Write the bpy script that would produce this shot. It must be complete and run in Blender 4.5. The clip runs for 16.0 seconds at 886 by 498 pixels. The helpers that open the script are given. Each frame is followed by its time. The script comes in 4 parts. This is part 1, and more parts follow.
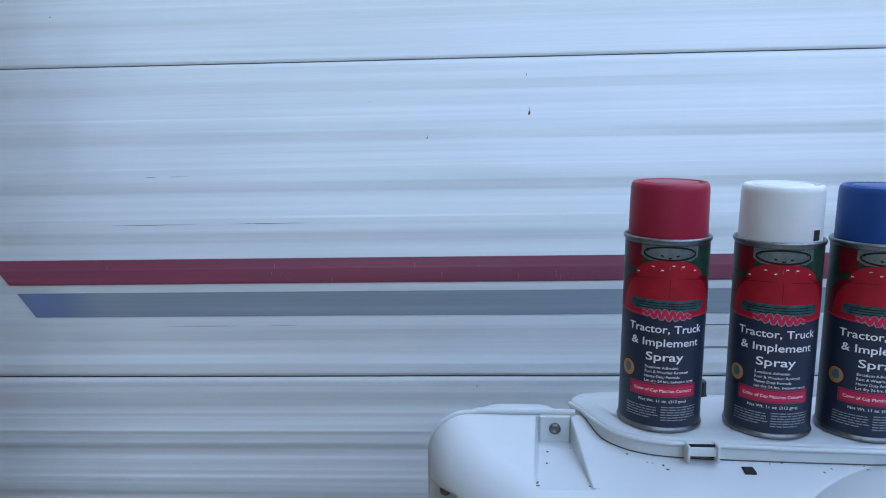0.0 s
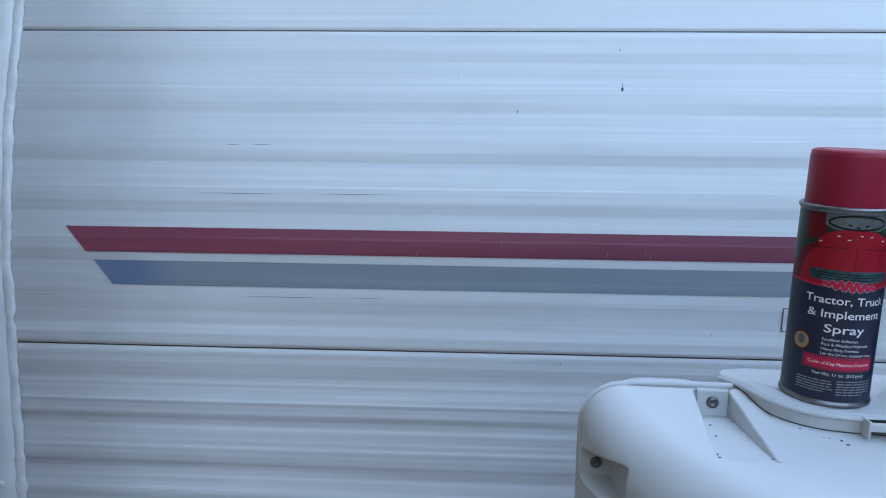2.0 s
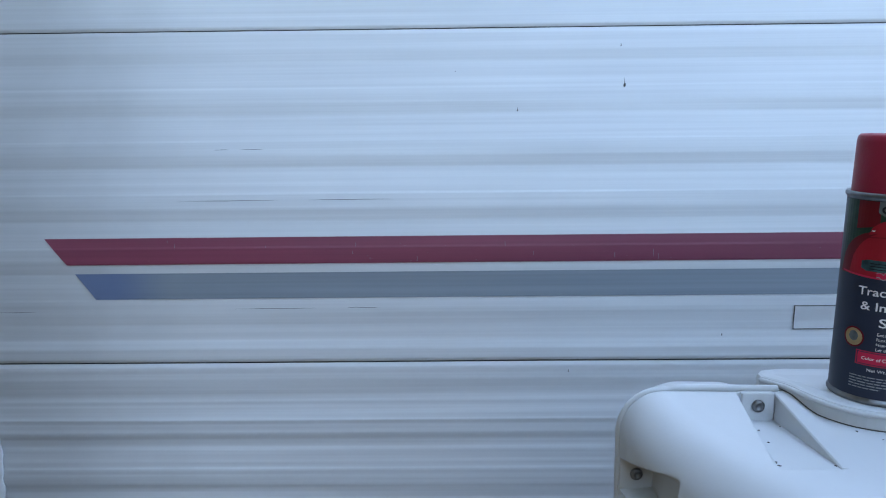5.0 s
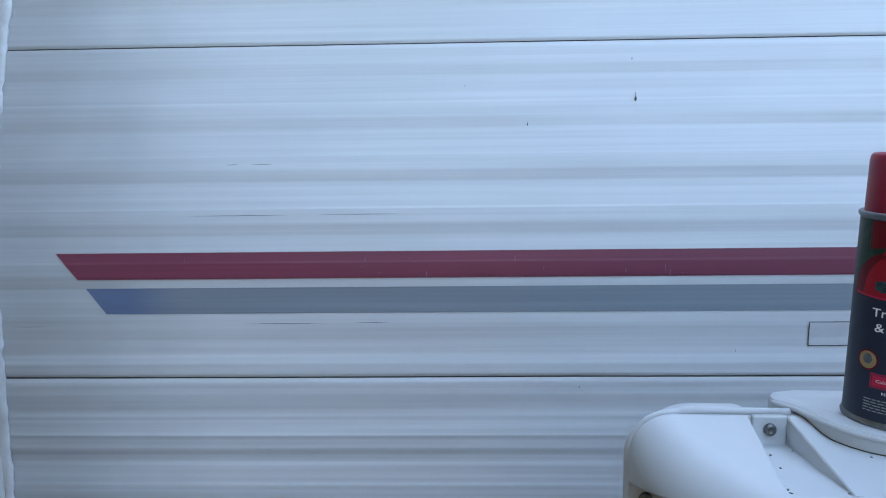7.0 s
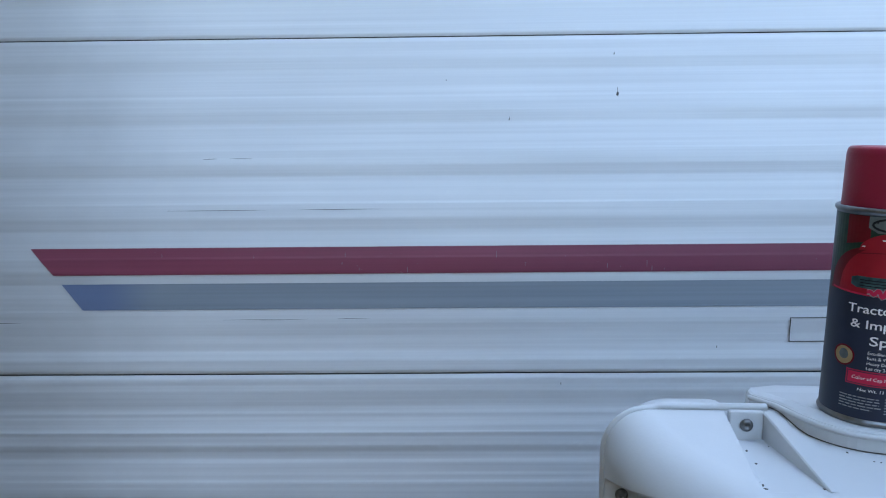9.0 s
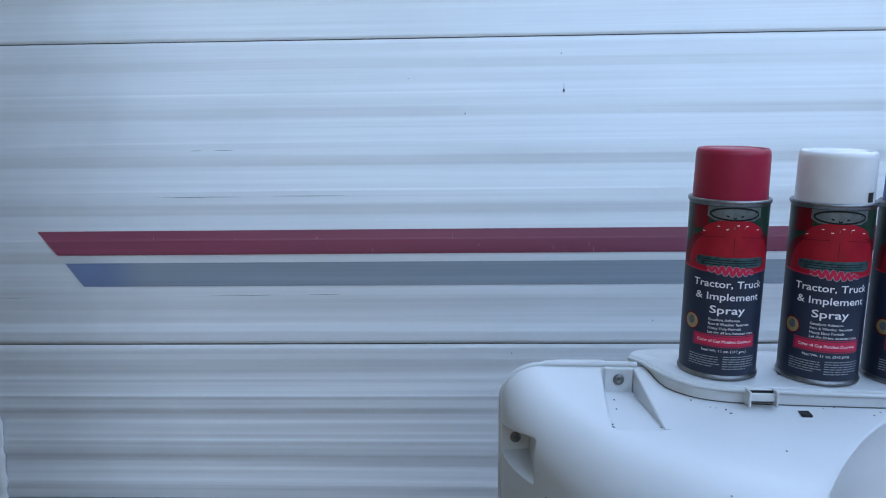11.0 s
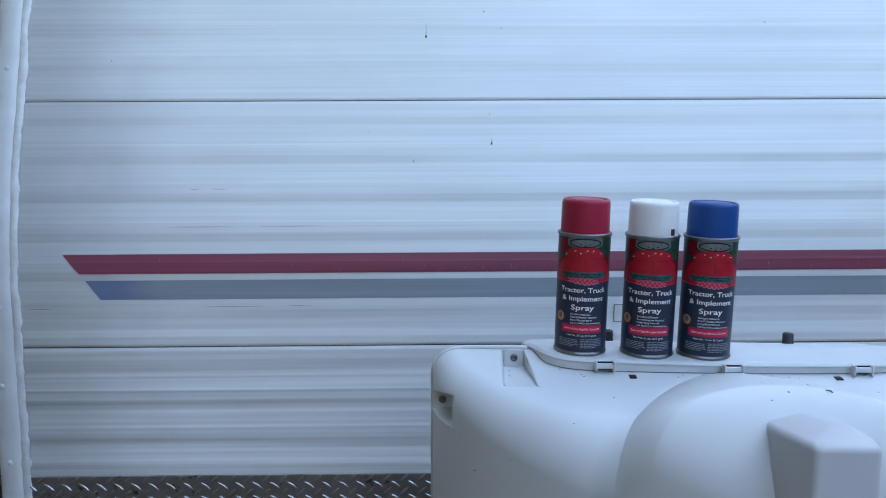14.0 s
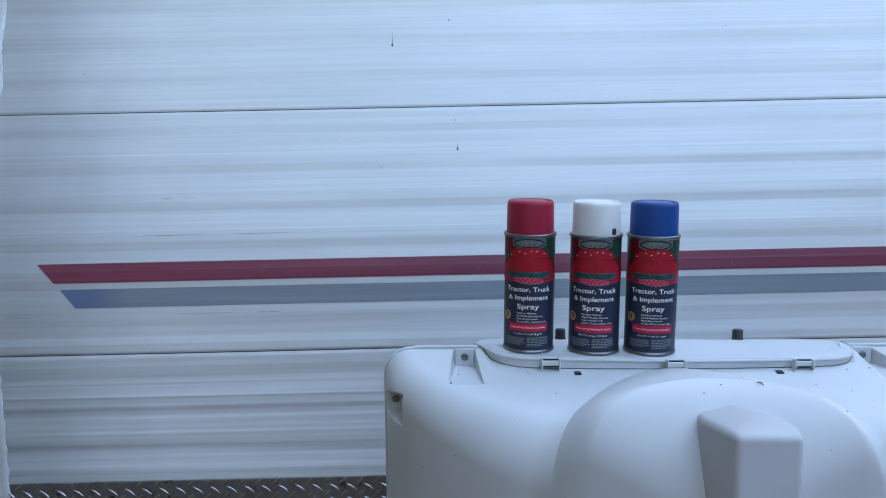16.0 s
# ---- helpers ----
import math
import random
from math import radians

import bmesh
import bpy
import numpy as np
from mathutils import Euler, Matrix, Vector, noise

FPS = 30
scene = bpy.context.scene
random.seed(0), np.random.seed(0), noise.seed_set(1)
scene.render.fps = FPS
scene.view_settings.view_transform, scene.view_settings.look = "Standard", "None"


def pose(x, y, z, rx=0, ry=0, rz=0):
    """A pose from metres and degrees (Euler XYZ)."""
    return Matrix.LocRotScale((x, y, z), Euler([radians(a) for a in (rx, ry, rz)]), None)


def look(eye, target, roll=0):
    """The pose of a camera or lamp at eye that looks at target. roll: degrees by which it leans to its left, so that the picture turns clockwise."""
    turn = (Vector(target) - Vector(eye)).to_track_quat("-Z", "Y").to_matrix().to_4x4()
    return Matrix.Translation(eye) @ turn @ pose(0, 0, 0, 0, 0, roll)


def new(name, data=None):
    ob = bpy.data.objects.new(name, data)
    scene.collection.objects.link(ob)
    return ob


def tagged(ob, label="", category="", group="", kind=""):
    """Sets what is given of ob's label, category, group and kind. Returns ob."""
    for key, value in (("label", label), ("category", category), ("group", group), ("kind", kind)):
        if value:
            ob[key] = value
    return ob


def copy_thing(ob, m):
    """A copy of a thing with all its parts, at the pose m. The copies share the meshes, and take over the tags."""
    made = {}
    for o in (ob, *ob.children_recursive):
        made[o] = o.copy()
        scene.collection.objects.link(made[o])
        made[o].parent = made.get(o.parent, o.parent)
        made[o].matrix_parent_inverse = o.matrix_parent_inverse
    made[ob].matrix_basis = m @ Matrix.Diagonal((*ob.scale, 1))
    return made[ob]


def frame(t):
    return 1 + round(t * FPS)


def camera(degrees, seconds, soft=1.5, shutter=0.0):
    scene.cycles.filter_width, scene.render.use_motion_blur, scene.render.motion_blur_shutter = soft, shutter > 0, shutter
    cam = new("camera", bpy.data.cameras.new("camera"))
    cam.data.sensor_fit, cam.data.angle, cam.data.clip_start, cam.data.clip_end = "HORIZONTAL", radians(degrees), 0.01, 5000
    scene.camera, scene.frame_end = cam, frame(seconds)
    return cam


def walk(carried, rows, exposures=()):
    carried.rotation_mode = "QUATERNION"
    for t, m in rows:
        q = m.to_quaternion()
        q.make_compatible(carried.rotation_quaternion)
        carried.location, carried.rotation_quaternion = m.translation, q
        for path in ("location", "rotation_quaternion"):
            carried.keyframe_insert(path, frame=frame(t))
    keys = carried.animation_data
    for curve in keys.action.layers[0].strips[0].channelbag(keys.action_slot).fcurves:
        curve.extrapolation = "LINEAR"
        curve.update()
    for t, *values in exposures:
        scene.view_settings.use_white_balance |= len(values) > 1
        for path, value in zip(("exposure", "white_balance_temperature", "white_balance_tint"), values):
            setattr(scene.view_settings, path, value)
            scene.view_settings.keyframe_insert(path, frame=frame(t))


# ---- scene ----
cam = camera(60.6, 16.0, soft=1.1)
EXPOSURE, KELVIN, TINT = 3.20, 7750, 8
PATH = [
    (0, (0.594, 0.626, 1.312), (0.484, 2.609, 1.075), -1.0),
    (0.5, (0.546, 0.609, 1.31), (0.271, 2.574, 1.063), -1.4),
    (0.7, (0.534, 0.608, 1.308), (0.232, 2.569, 1.059), -1.5),
    (1, (0.517, 0.608, 1.305), (0.249, 2.573, 1.046), -1.0),
    (1.5, (0.494, 0.611, 1.297), (0.327, 2.584, 1.017), 0.3),
    (2, (0.458, 0.634, 1.29), (0.359, 2.614, 1.024), 0.6),
    (2.5, (0.436, 0.656, 1.286), (0.388, 2.642, 1.048), 0.1),
    (3, (0.424, 0.675, 1.28), (0.405, 2.659, 1.027), -0.4),
    (3.5, (0.417, 0.679, 1.28), (0.402, 2.661, 1.015), -0.5),
    (3.7, (0.414, 0.679, 1.278), (0.392, 2.662, 1.017), -0.3),
    (6, (0.416, 0.671, 1.282), (0.375, 2.657, 1.048), -1.1),
    (6.5, (0.416, 0.677, 1.283), (0.348, 2.663, 1.06), -0.7),
    (7, (0.422, 0.681, 1.288), (0.357, 2.668, 1.066), -0.7),
    (7.5, (0.422, 0.683, 1.287), (0.386, 2.67, 1.062), -1.1),
    (8, (0.427, 0.691, 1.284), (0.416, 2.678, 1.057), -1.2),
    (10.3, (0.448, 0.668, 1.287), (0.365, 2.651, 1.043), 0.1),
    (10.5, (0.458, 0.644, 1.295), (0.368, 2.626, 1.044), -0.1),
    (11, (0.52, 0.577, 1.298), (0.441, 2.556, 1.022), -0.7),
    (11.5, (0.605, 0.503, 1.31), (0.591, 2.482, 1.023), -0.8),
    (12, (0.697, 0.401, 1.317), (0.716, 2.38, 1.028), -1.6),
    (12.3, (0.690, 0.359, 1.322), (0.798, 2.336, 1.035), -1.9),
    (12.5, (0.668, 0.332, 1.336), (0.821, 2.308, 1.064), -2.0),
    (13, (0.582, 0.278, 1.332), (0.84, 2.248, 1.102), -0.9),
    (13.5, (0.571, 0.276, 1.332), (0.841, 2.246, 1.112), 0.1),
    (13.7, (0.568, 0.280, 1.332), (0.779, 2.257, 1.112), 0.3),
    (14, (0.548, 0.281, 1.331), (0.572, 2.269, 1.117), -0.3),
    (14.5, (0.527, 0.278, 1.332), (0.366, 2.261, 1.129), -0.7),
    (15, (0.556, 0.283, 1.33), (0.494, 2.273, 1.14), -0.6),
    (15.5, (0.581, 0.27, 1.331), (0.602, 2.262, 1.145), -1.0),
    (16, (0.618, 0.256, 1.325), (0.633, 2.246, 1.132), -1.2),
]
walk(cam, [(t, look(eye, target, roll)) for t, eye, target, roll in PATH], exposures=[(t, EXPOSURE + d, KELVIN, TINT) for t, d in ((0, 0.03), (7.5, 0.0), (11.5, 0.04), (12.5, -0.10), (13.2, -0.17), (14.3, 0.02), (16, -0.04))])

# ---- world and sun ----
SUN_DIR = Vector((0.52, 0.72, 0.75)).normalized()
world = bpy.data.worlds.new("sky")
scene.world = world
world.use_nodes = True
wn = world.node_tree.nodes
sky = wn.new("ShaderNodeTexSky")
sky.sky_type = "NISHITA"
sky.sun_disc = False
sky.sun_elevation = math.asin(SUN_DIR.z)
sky.dust_density, sky.ozone_density = 0.3, 1.5
sky.sun_rotation = math.atan2(SUN_DIR.x, SUN_DIR.y)
wn["Background"].inputs["Strength"].default_value = 0.15
world.node_tree.links.new(sky.outputs[0], wn["Background"].inputs["Color"])
sun = new("sun", bpy.data.lights.new("sun", "SUN"))
sun.data.energy, sun.data.angle, sun.data.color = 3.2, radians(0.5), (1.0, 0.92, 0.80)
sun.matrix_world = look((0, 0, 0), -SUN_DIR)


# ---- materials ----
def material(name, base, rough=0.5, metal=0.0, second=None, scale=20.0, stretch=(1, 1, 1), amount=0.5, bump=0.0, bump_scale=200.0,
             spots=None, spot_scale=40.0, spot_level=0.7, rough_vary=0.0, coat=0.0, gloss=0.5):
    """A principled material with large and fine colour variation, specks and fine relief, in object metres."""
    mat = bpy.data.materials.new(name)
    mat.use_nodes = True
    nodes, links = mat.node_tree.nodes, mat.node_tree.links
    bsdf = nodes["Principled BSDF"]
    bsdf.inputs["Roughness"].default_value, bsdf.inputs["Metallic"].default_value = rough, metal
    bsdf.inputs["Coat Weight"].default_value = coat
    bsdf.inputs["Specular IOR Level"].default_value = gloss
    bsdf.inputs["Coat Roughness"].default_value = 0.14
    bsdf.inputs["Coat IOR"].default_value = 1.6
    coord = nodes.new("ShaderNodeTexCoord")
    mapping = nodes.new("ShaderNodeMapping")
    mapping.inputs["Scale"].default_value = stretch
    links.new(coord.outputs["Object"], mapping.inputs["Vector"])
    broad = nodes.new("ShaderNodeTexNoise")
    broad.inputs["Scale"].default_value, broad.inputs["Detail"].default_value = scale, 6.0
    links.new(mapping.outputs[0], broad.inputs["Vector"])
    ramp = nodes.new("ShaderNodeValToRGB")
    ramp.color_ramp.elements[0].position, ramp.color_ramp.elements[1].position = 0.5 - amount / 2, 0.5 + amount / 2
    ramp.color_ramp.elements[0].color, ramp.color_ramp.elements[1].color = (*base, 1), (*(second or base), 1)
    links.new(broad.outputs["Fac"], ramp.inputs["Fac"])
    out = ramp.outputs["Color"]
    if spots:
        fine = nodes.new("ShaderNodeTexNoise")
        fine.inputs["Scale"].default_value, fine.inputs["Detail"].default_value = spot_scale, 8.0
        links.new(mapping.outputs[0], fine.inputs["Vector"])
        level = nodes.new("ShaderNodeMapRange")
        level.inputs["From Min"].default_value, level.inputs["From Max"].default_value = spot_level, spot_level + 0.08
        links.new(fine.outputs["Fac"], level.inputs["Value"])
        mix = nodes.new("ShaderNodeMix")
        mix.data_type = "RGBA"
        links.new(level.outputs[0], mix.inputs["Factor"])
        links.new(out, mix.inputs["A"])
        mix.inputs["B"].default_value = (*spots, 1)
        out = mix.outputs["Result"]
    links.new(out, bsdf.inputs["Base Color"])
    if rough_vary:
        rr = nodes.new("ShaderNodeMapRange")
        rr.inputs["To Min"].default_value, rr.inputs["To Max"].default_value = rough - rough_vary, rough + rough_vary
        links.new(broad.outputs["Fac"], rr.inputs["Value"])
        links.new(rr.outputs[0], bsdf.inputs["Roughness"])
    if bump:
        grain = nodes.new("ShaderNodeTexNoise")
        grain.inputs["Scale"].default_value, grain.inputs["Detail"].default_value = bump_scale, 4.0
        links.new(mapping.outputs[0], grain.inputs["Vector"])
        relief = nodes.new("ShaderNodeBump")
        relief.inputs["Strength"].default_value, relief.inputs["Distance"].default_value = bump, 0.002
        links.new(grain.outputs["Fac"], relief.inputs["Height"])
        links.new(relief.outputs[0], bsdf.inputs["Normal"])
    return mat


SIDING = material("white_siding", (0.84, 0.84, 0.84), 0.34, second=(0.66, 0.67, 0.69), scale=2.2, stretch=(0.9, 1, 2.2), amount=0.95, coat=0.08, gloss=0.45)


def streaks(mat, colour=0.09, depth=0.0004):
    """Long horizontal roller streaks in a sheet: chalky paint and slight waves in the metal."""
    nodes, links = mat.node_tree.nodes, mat.node_tree.links
    bsdf = nodes["Principled BSDF"]
    coord, relief, paint = nodes.new("ShaderNodeTexCoord"), nodes.new("ShaderNodeBump"), nodes.new("ShaderNodeMix")
    paint.data_type, paint.blend_type = "RGBA", "MULTIPLY"
    for k, (sx, sz, d) in enumerate(((0.45, 48, 8), (1.1, 150, 6))):
        m, t = nodes.new("ShaderNodeMapping"), nodes.new("ShaderNodeTexNoise")
        m.inputs["Scale"].default_value = (sx, 0.01, sz)
        t.inputs["Scale"].default_value, t.inputs["Detail"].default_value = 1.0, d
        links.new(coord.outputs["Object"], m.inputs["Vector"])
        links.new(m.outputs[0], t.inputs["Vector"])
        if k == 0:
            links.new(t.outputs["Fac"], relief.inputs["Height"])
        else:
            level = nodes.new("ShaderNodeMapRange")
            level.inputs["From Min"].default_value, level.inputs["From Max"].default_value = 0.3, 0.7
            level.inputs["To Min"].default_value, level.inputs["To Max"].default_value = 1 - colour, 1.0
            links.new(t.outputs["Fac"], level.inputs["Value"])
            links.new(level.outputs[0], paint.inputs["B"])
    relief.inputs["Strength"].default_value, relief.inputs["Distance"].default_value = 1.0, depth
    links.new(relief.outputs[0], bsdf.inputs["Normal"])
    paint.inputs["Factor"].default_value = 1.0
    links.new(bsdf.inputs["Base Color"].links[0].from_socket, paint.inputs["A"])
    links.new(paint.outputs["Result"], bsdf.inputs["Base Color"])


streaks(SIDING, 0.14)
# the siding's colour gets darker towards the corner moulding, with a noise-broken edge
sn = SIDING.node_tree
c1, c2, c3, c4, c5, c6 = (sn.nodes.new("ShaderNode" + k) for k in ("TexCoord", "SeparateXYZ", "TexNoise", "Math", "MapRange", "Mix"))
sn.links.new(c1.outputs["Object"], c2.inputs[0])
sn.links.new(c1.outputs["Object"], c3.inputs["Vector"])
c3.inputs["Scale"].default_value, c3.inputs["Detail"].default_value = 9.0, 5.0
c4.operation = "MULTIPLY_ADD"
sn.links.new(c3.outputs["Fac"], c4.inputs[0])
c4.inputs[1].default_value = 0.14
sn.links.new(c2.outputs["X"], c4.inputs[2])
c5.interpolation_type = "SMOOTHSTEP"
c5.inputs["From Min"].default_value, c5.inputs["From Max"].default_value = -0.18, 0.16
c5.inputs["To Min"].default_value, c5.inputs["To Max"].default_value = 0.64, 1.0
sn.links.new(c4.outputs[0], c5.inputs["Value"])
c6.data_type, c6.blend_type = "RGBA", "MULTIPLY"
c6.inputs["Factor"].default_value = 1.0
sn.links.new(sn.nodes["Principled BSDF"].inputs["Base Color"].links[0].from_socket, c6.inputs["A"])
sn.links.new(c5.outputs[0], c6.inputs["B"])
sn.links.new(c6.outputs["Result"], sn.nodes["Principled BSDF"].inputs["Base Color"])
TRIM = material("white_trim", (0.60, 0.605, 0.61), 0.5, second=(0.48, 0.485, 0.49), scale=14, amount=0.5, bump=0.25, bump_scale=70)
CAULK = material("white_caulk", (0.66, 0.66, 0.66), 0.6, second=(0.48, 0.48, 0.48), scale=40, amount=0.5, bump=0.5, bump_scale=120)
SEAM = material("dark_seam", (0.055, 0.06, 0.07), 0.7, second=(0.08, 0.085, 0.095), scale=30)
RED_TAPE = material("red_stripe_vinyl", (0.27, 0.054, 0.095), 0.38, second=(0.215, 0.046, 0.080), scale=6, stretch=(0.5, 1, 3), amount=0.4,
                    bump=0.10, bump_scale=10.0, spots=(0.48, 0.30, 0.33), spot_scale=170, spot_level=0.73, rough_vary=0.08)
PLATE = material("diamond_plate_metal", (0.30, 0.305, 0.31), 0.48, 0.9, second=(0.21, 0.215, 0.22), scale=30, amount=0.6, bump=0.2, bump_scale=300,
                 spots=(0.07, 0.07, 0.07), spot_scale=60, spot_level=0.62)
LOZENGE = material("worn_lozenge_metal", (0.46, 0.465, 0.47), 0.33, 1.0, second=(0.32, 0.325, 0.33), scale=120, amount=0.5)
COVER = material("white_moulded_plastic", (0.56, 0.565, 0.57), 0.46, second=(0.50, 0.505, 0.51), scale=7, amount=0.5, bump=0.04, bump_scale=420,
                 spots=(0.40, 0.40, 0.40), spot_scale=75, spot_level=0.755, rough_vary=0.06)
BOX = material("grey_moulded_plastic", (0.45, 0.44, 0.45), 0.5, second=(0.40, 0.39, 0.40), scale=9, amount=0.5, bump=0.12, bump_scale=420)
STEEL = material("zinc_steel", (0.26, 0.26, 0.26), 0.4, 1.0, second=(0.11, 0.11, 0.11), scale=220, amount=0.5)
BLACK = material("black_plastic", (0.008, 0.008, 0.009), 0.55, second=(0.03, 0.03, 0.03), scale=90, bump=0.2)
HOLE = material("dark_hole", (0.01, 0.01, 0.012), 0.9)
DIRT_AND_SHADE = material("dark_dirt_and_shade", (0.06, 0.055, 0.05), 0.85, second=(0.12, 0.11, 0.10), scale=300)
FRAME_PAINT = material("black_frame_paint", (0.03, 0.03, 0.032), 0.5, second=(0.06, 0.05, 0.045), scale=20, bump=0.2)
TIN = material("can_tin", (0.26, 0.27, 0.285), 0.38, 1.0, second=(0.16, 0.165, 0.175), scale=160, amount=0.6)
NAVY = material("navy_label", (0.015, 0.022, 0.042), 0.42, second=(0.019, 0.028, 0.052), scale=30, gloss=0.35)
LABEL_RED = material("red_label_print", (0.42, 0.012, 0.026), 0.42, second=(0.27, 0.008, 0.018), scale=45, amount=0.5, gloss=0.25)
LABEL_RED_DEEP = material("deep_red_label_print", (0.17, 0.004, 0.010), 0.42, second=(0.11, 0.003, 0.008), scale=60, amount=0.5, gloss=0.25)
LABEL_PINK = material("bright_red_label_print", (0.55, 0.022, 0.065), 0.40, gloss=0.25)
LABEL_GREEN = material("green_label_print", (0.020, 0.055, 0.035), 0.32, second=(0.008, 0.025, 0.02), scale=150, amount=0.5, gloss=0.25)
LABEL_TEAL = material("teal_label_print", (0.050, 0.125, 0.135), 0.42, second=(0.015, 0.04, 0.045), scale=160, amount=0.4, gloss=0.25)
LABEL_GREY = material("grey_label_print", (0.16, 0.18, 0.18), 0.32, second=(0.07, 0.085, 0.09), scale=140, amount=0.5, gloss=0.25)
LABEL_BLACK = material("black_label_print", (0.008, 0.008, 0.01), 0.32, gloss=0.25)
LABEL_GOLD = material("gold_label_print", (0.30, 0.19, 0.08), 0.4, second=(0.40, 0.30, 0.17), scale=180, amount=0.5, gloss=0.25)
PRINT = material("white_print", (0.78, 0.78, 0.80), 0.35)
PRINT_DIM = material("pale_grey_print", (0.24, 0.26, 0.29), 0.4)
CAP_RED = material("red_cap_plastic", (0.33, 0.018, 0.046), 0.40, second=(0.29, 0.014, 0.038), scale=40, bump=0.06, bump_scale=600, gloss=0.25)
CAP_WHITE = material("white_cap_plastic", (0.62, 0.61, 0.62), 0.36, second=(0.70, 0.70, 0.70), scale=40, bump=0.06, bump_scale=600)
CAP_BLUE = material("blue_cap_plastic", (0.007, 0.060, 0.23), 0.40, second=(0.005, 0.048, 0.19), scale=40, bump=0.06, bump_scale=600, gloss=0.25)
EARTH = material("leaf_littered_earth", (0.030, 0.021, 0.015), 0.95, second=(0.060, 0.043, 0.031), scale=3.0, amount=0.7, bump=0.9, bump_scale=40,
                 gloss=0.1, spots=(0.10, 0.073, 0.05), spot_scale=22, spot_level=0.60)
BARK = material("grey_brown_bark", (0.030, 0.023, 0.019), 0.9, second=(0.085, 0.066, 0.052), scale=9, stretch=(1, 1, 0.3), amount=0.6, bump=1.0, bump_scale=30)
LEAF = material("olive_leaf", (0.055, 0.075, 0.035), 0.5, second=(0.12, 0.14, 0.085), scale=6, amount=0.5)
# the dark blue patches put dappled leaf shade into the tarpaulin's colour
TARP = material("shade_dappled_blue_tarpaulin", (0.030, 0.090, 0.52), 0.5, second=(0.006, 0.014, 0.09), scale=5, amount=0.14, bump=0.4, bump_scale=14)
tn = TARP.node_tree
through_light, blend = tn.nodes.new("ShaderNodeBsdfTranslucent"), tn.nodes.new("ShaderNodeMixShader")
tn.links.new(tn.nodes["Principled BSDF"].inputs["Base Color"].links[0].from_socket, through_light.inputs["Color"])
blend.inputs["Fac"].default_value = 0.6
tn.links.new(tn.nodes["Principled BSDF"].outputs[0], blend.inputs[1])
tn.links.new(through_light.outputs[0], blend.inputs[2])
tn.links.new(blend.outputs[0], tn.nodes["Material Output"].inputs["Surface"])
ROOF = material("pale_metal_roof", (0.72, 0.72, 0.66), 0.6, second=(0.56, 0.56, 0.50), scale=3, amount=0.6)
FASCIA = material("grey_fascia", (0.11, 0.11, 0.10), 0.7, second=(0.075, 0.075, 0.068), scale=8)
CANVAS = material("dark_umbrella_canvas", (0.009, 0.009, 0.011), 0.95, second=(0.018, 0.016, 0.017), scale=9, bump=0.4, bump_scale=90, gloss=0.02)
MESH_TAN = material("tan_sling_fabric", (0.13, 0.098, 0.076), 0.8, second=(0.10, 0.074, 0.058), scale=12, bump=0.5, bump_scale=400)
CHAIR_METAL = material("brown_chair_metal", (0.022, 0.017, 0.014), 0.55, second=(0.036, 0.028, 0.023), scale=30, gloss=0.25)
TABLE_GLASS = material("dark_table_glass", (0.028, 0.025, 0.021), 0.7, second=(0.042, 0.037, 0.032), scale=8, amount=0.5, gloss=0.12)
WOOD = material("weathered_plank", (0.42, 0.33, 0.24), 0.8, second=(0.30, 0.23, 0.16), scale=6, stretch=(0.2, 1, 1), amount=0.6, bump=0.4)

# the blue vinyl has faded to slate away from its end
BLUE_TAPE = material("faded_blue_stripe_vinyl", (0.225, 0.260, 0.300), 0.38, second=(0.265, 0.300, 0.335), scale=5, stretch=(0.5, 1, 6), amount=0.5,
                     bump=0.10, bump_scale=10.0, rough_vary=0.08)
streaks(RED_TAPE, 0.18)
streaks(BLUE_TAPE, 0.15)
nt = BLUE_TAPE.node_tree
old = nt.nodes["Principled BSDF"].inputs["Base Color"].links[0].from_socket
tc, sep, fade, mixer = (nt.nodes.new(k) for k in ("ShaderNodeTexCoord", "ShaderNodeSeparateXYZ", "ShaderNodeMapRange", "ShaderNodeMix"))
mixer.data_type = "RGBA"
mixer.inputs["B"].default_value = (0.120, 0.165, 0.27, 1)
fade.inputs["From Min"].default_value, fade.inputs["From Max"].default_value = 0.02, -0.08
fade.interpolation_type = "SMOOTHSTEP"
nt.links.new(tc.outputs["Object"], sep.inputs[0])
nt.links.new(sep.outputs["X"], fade.inputs["Value"])
nt.links.new(fade.outputs[0], mixer.inputs["Factor"])
nt.links.new(old, mixer.inputs["A"])
nt.links.new(mixer.outputs["Result"], nt.nodes["Principled BSDF"].inputs["Base Color"])


# ---- mesh helpers ----
def part(name, bm, mat, parent=None, label="", smooth=False, kind=""):
    """Links a bmesh as one mesh object under a thing or a part."""
    me = bpy.data.meshes.new(name)
    bm.normal_update()
    bm.to_mesh(me)
    bm.free()
    if smooth:
        me.polygons.foreach_set("use_smooth", [True] * len(me.polygons))
    me.materials.append(mat)
    ob = new(name, me)
    if parent is not None:
        ob.parent = parent
    return tagged(ob, label, kind=kind)


def thing(name, label, category, at=(0, 0, 0), group="", kind=""):
    ob = new(name)
    ob.location = at
    ob.empty_display_size = 0.05
    return tagged(ob, label, category, group, kind)


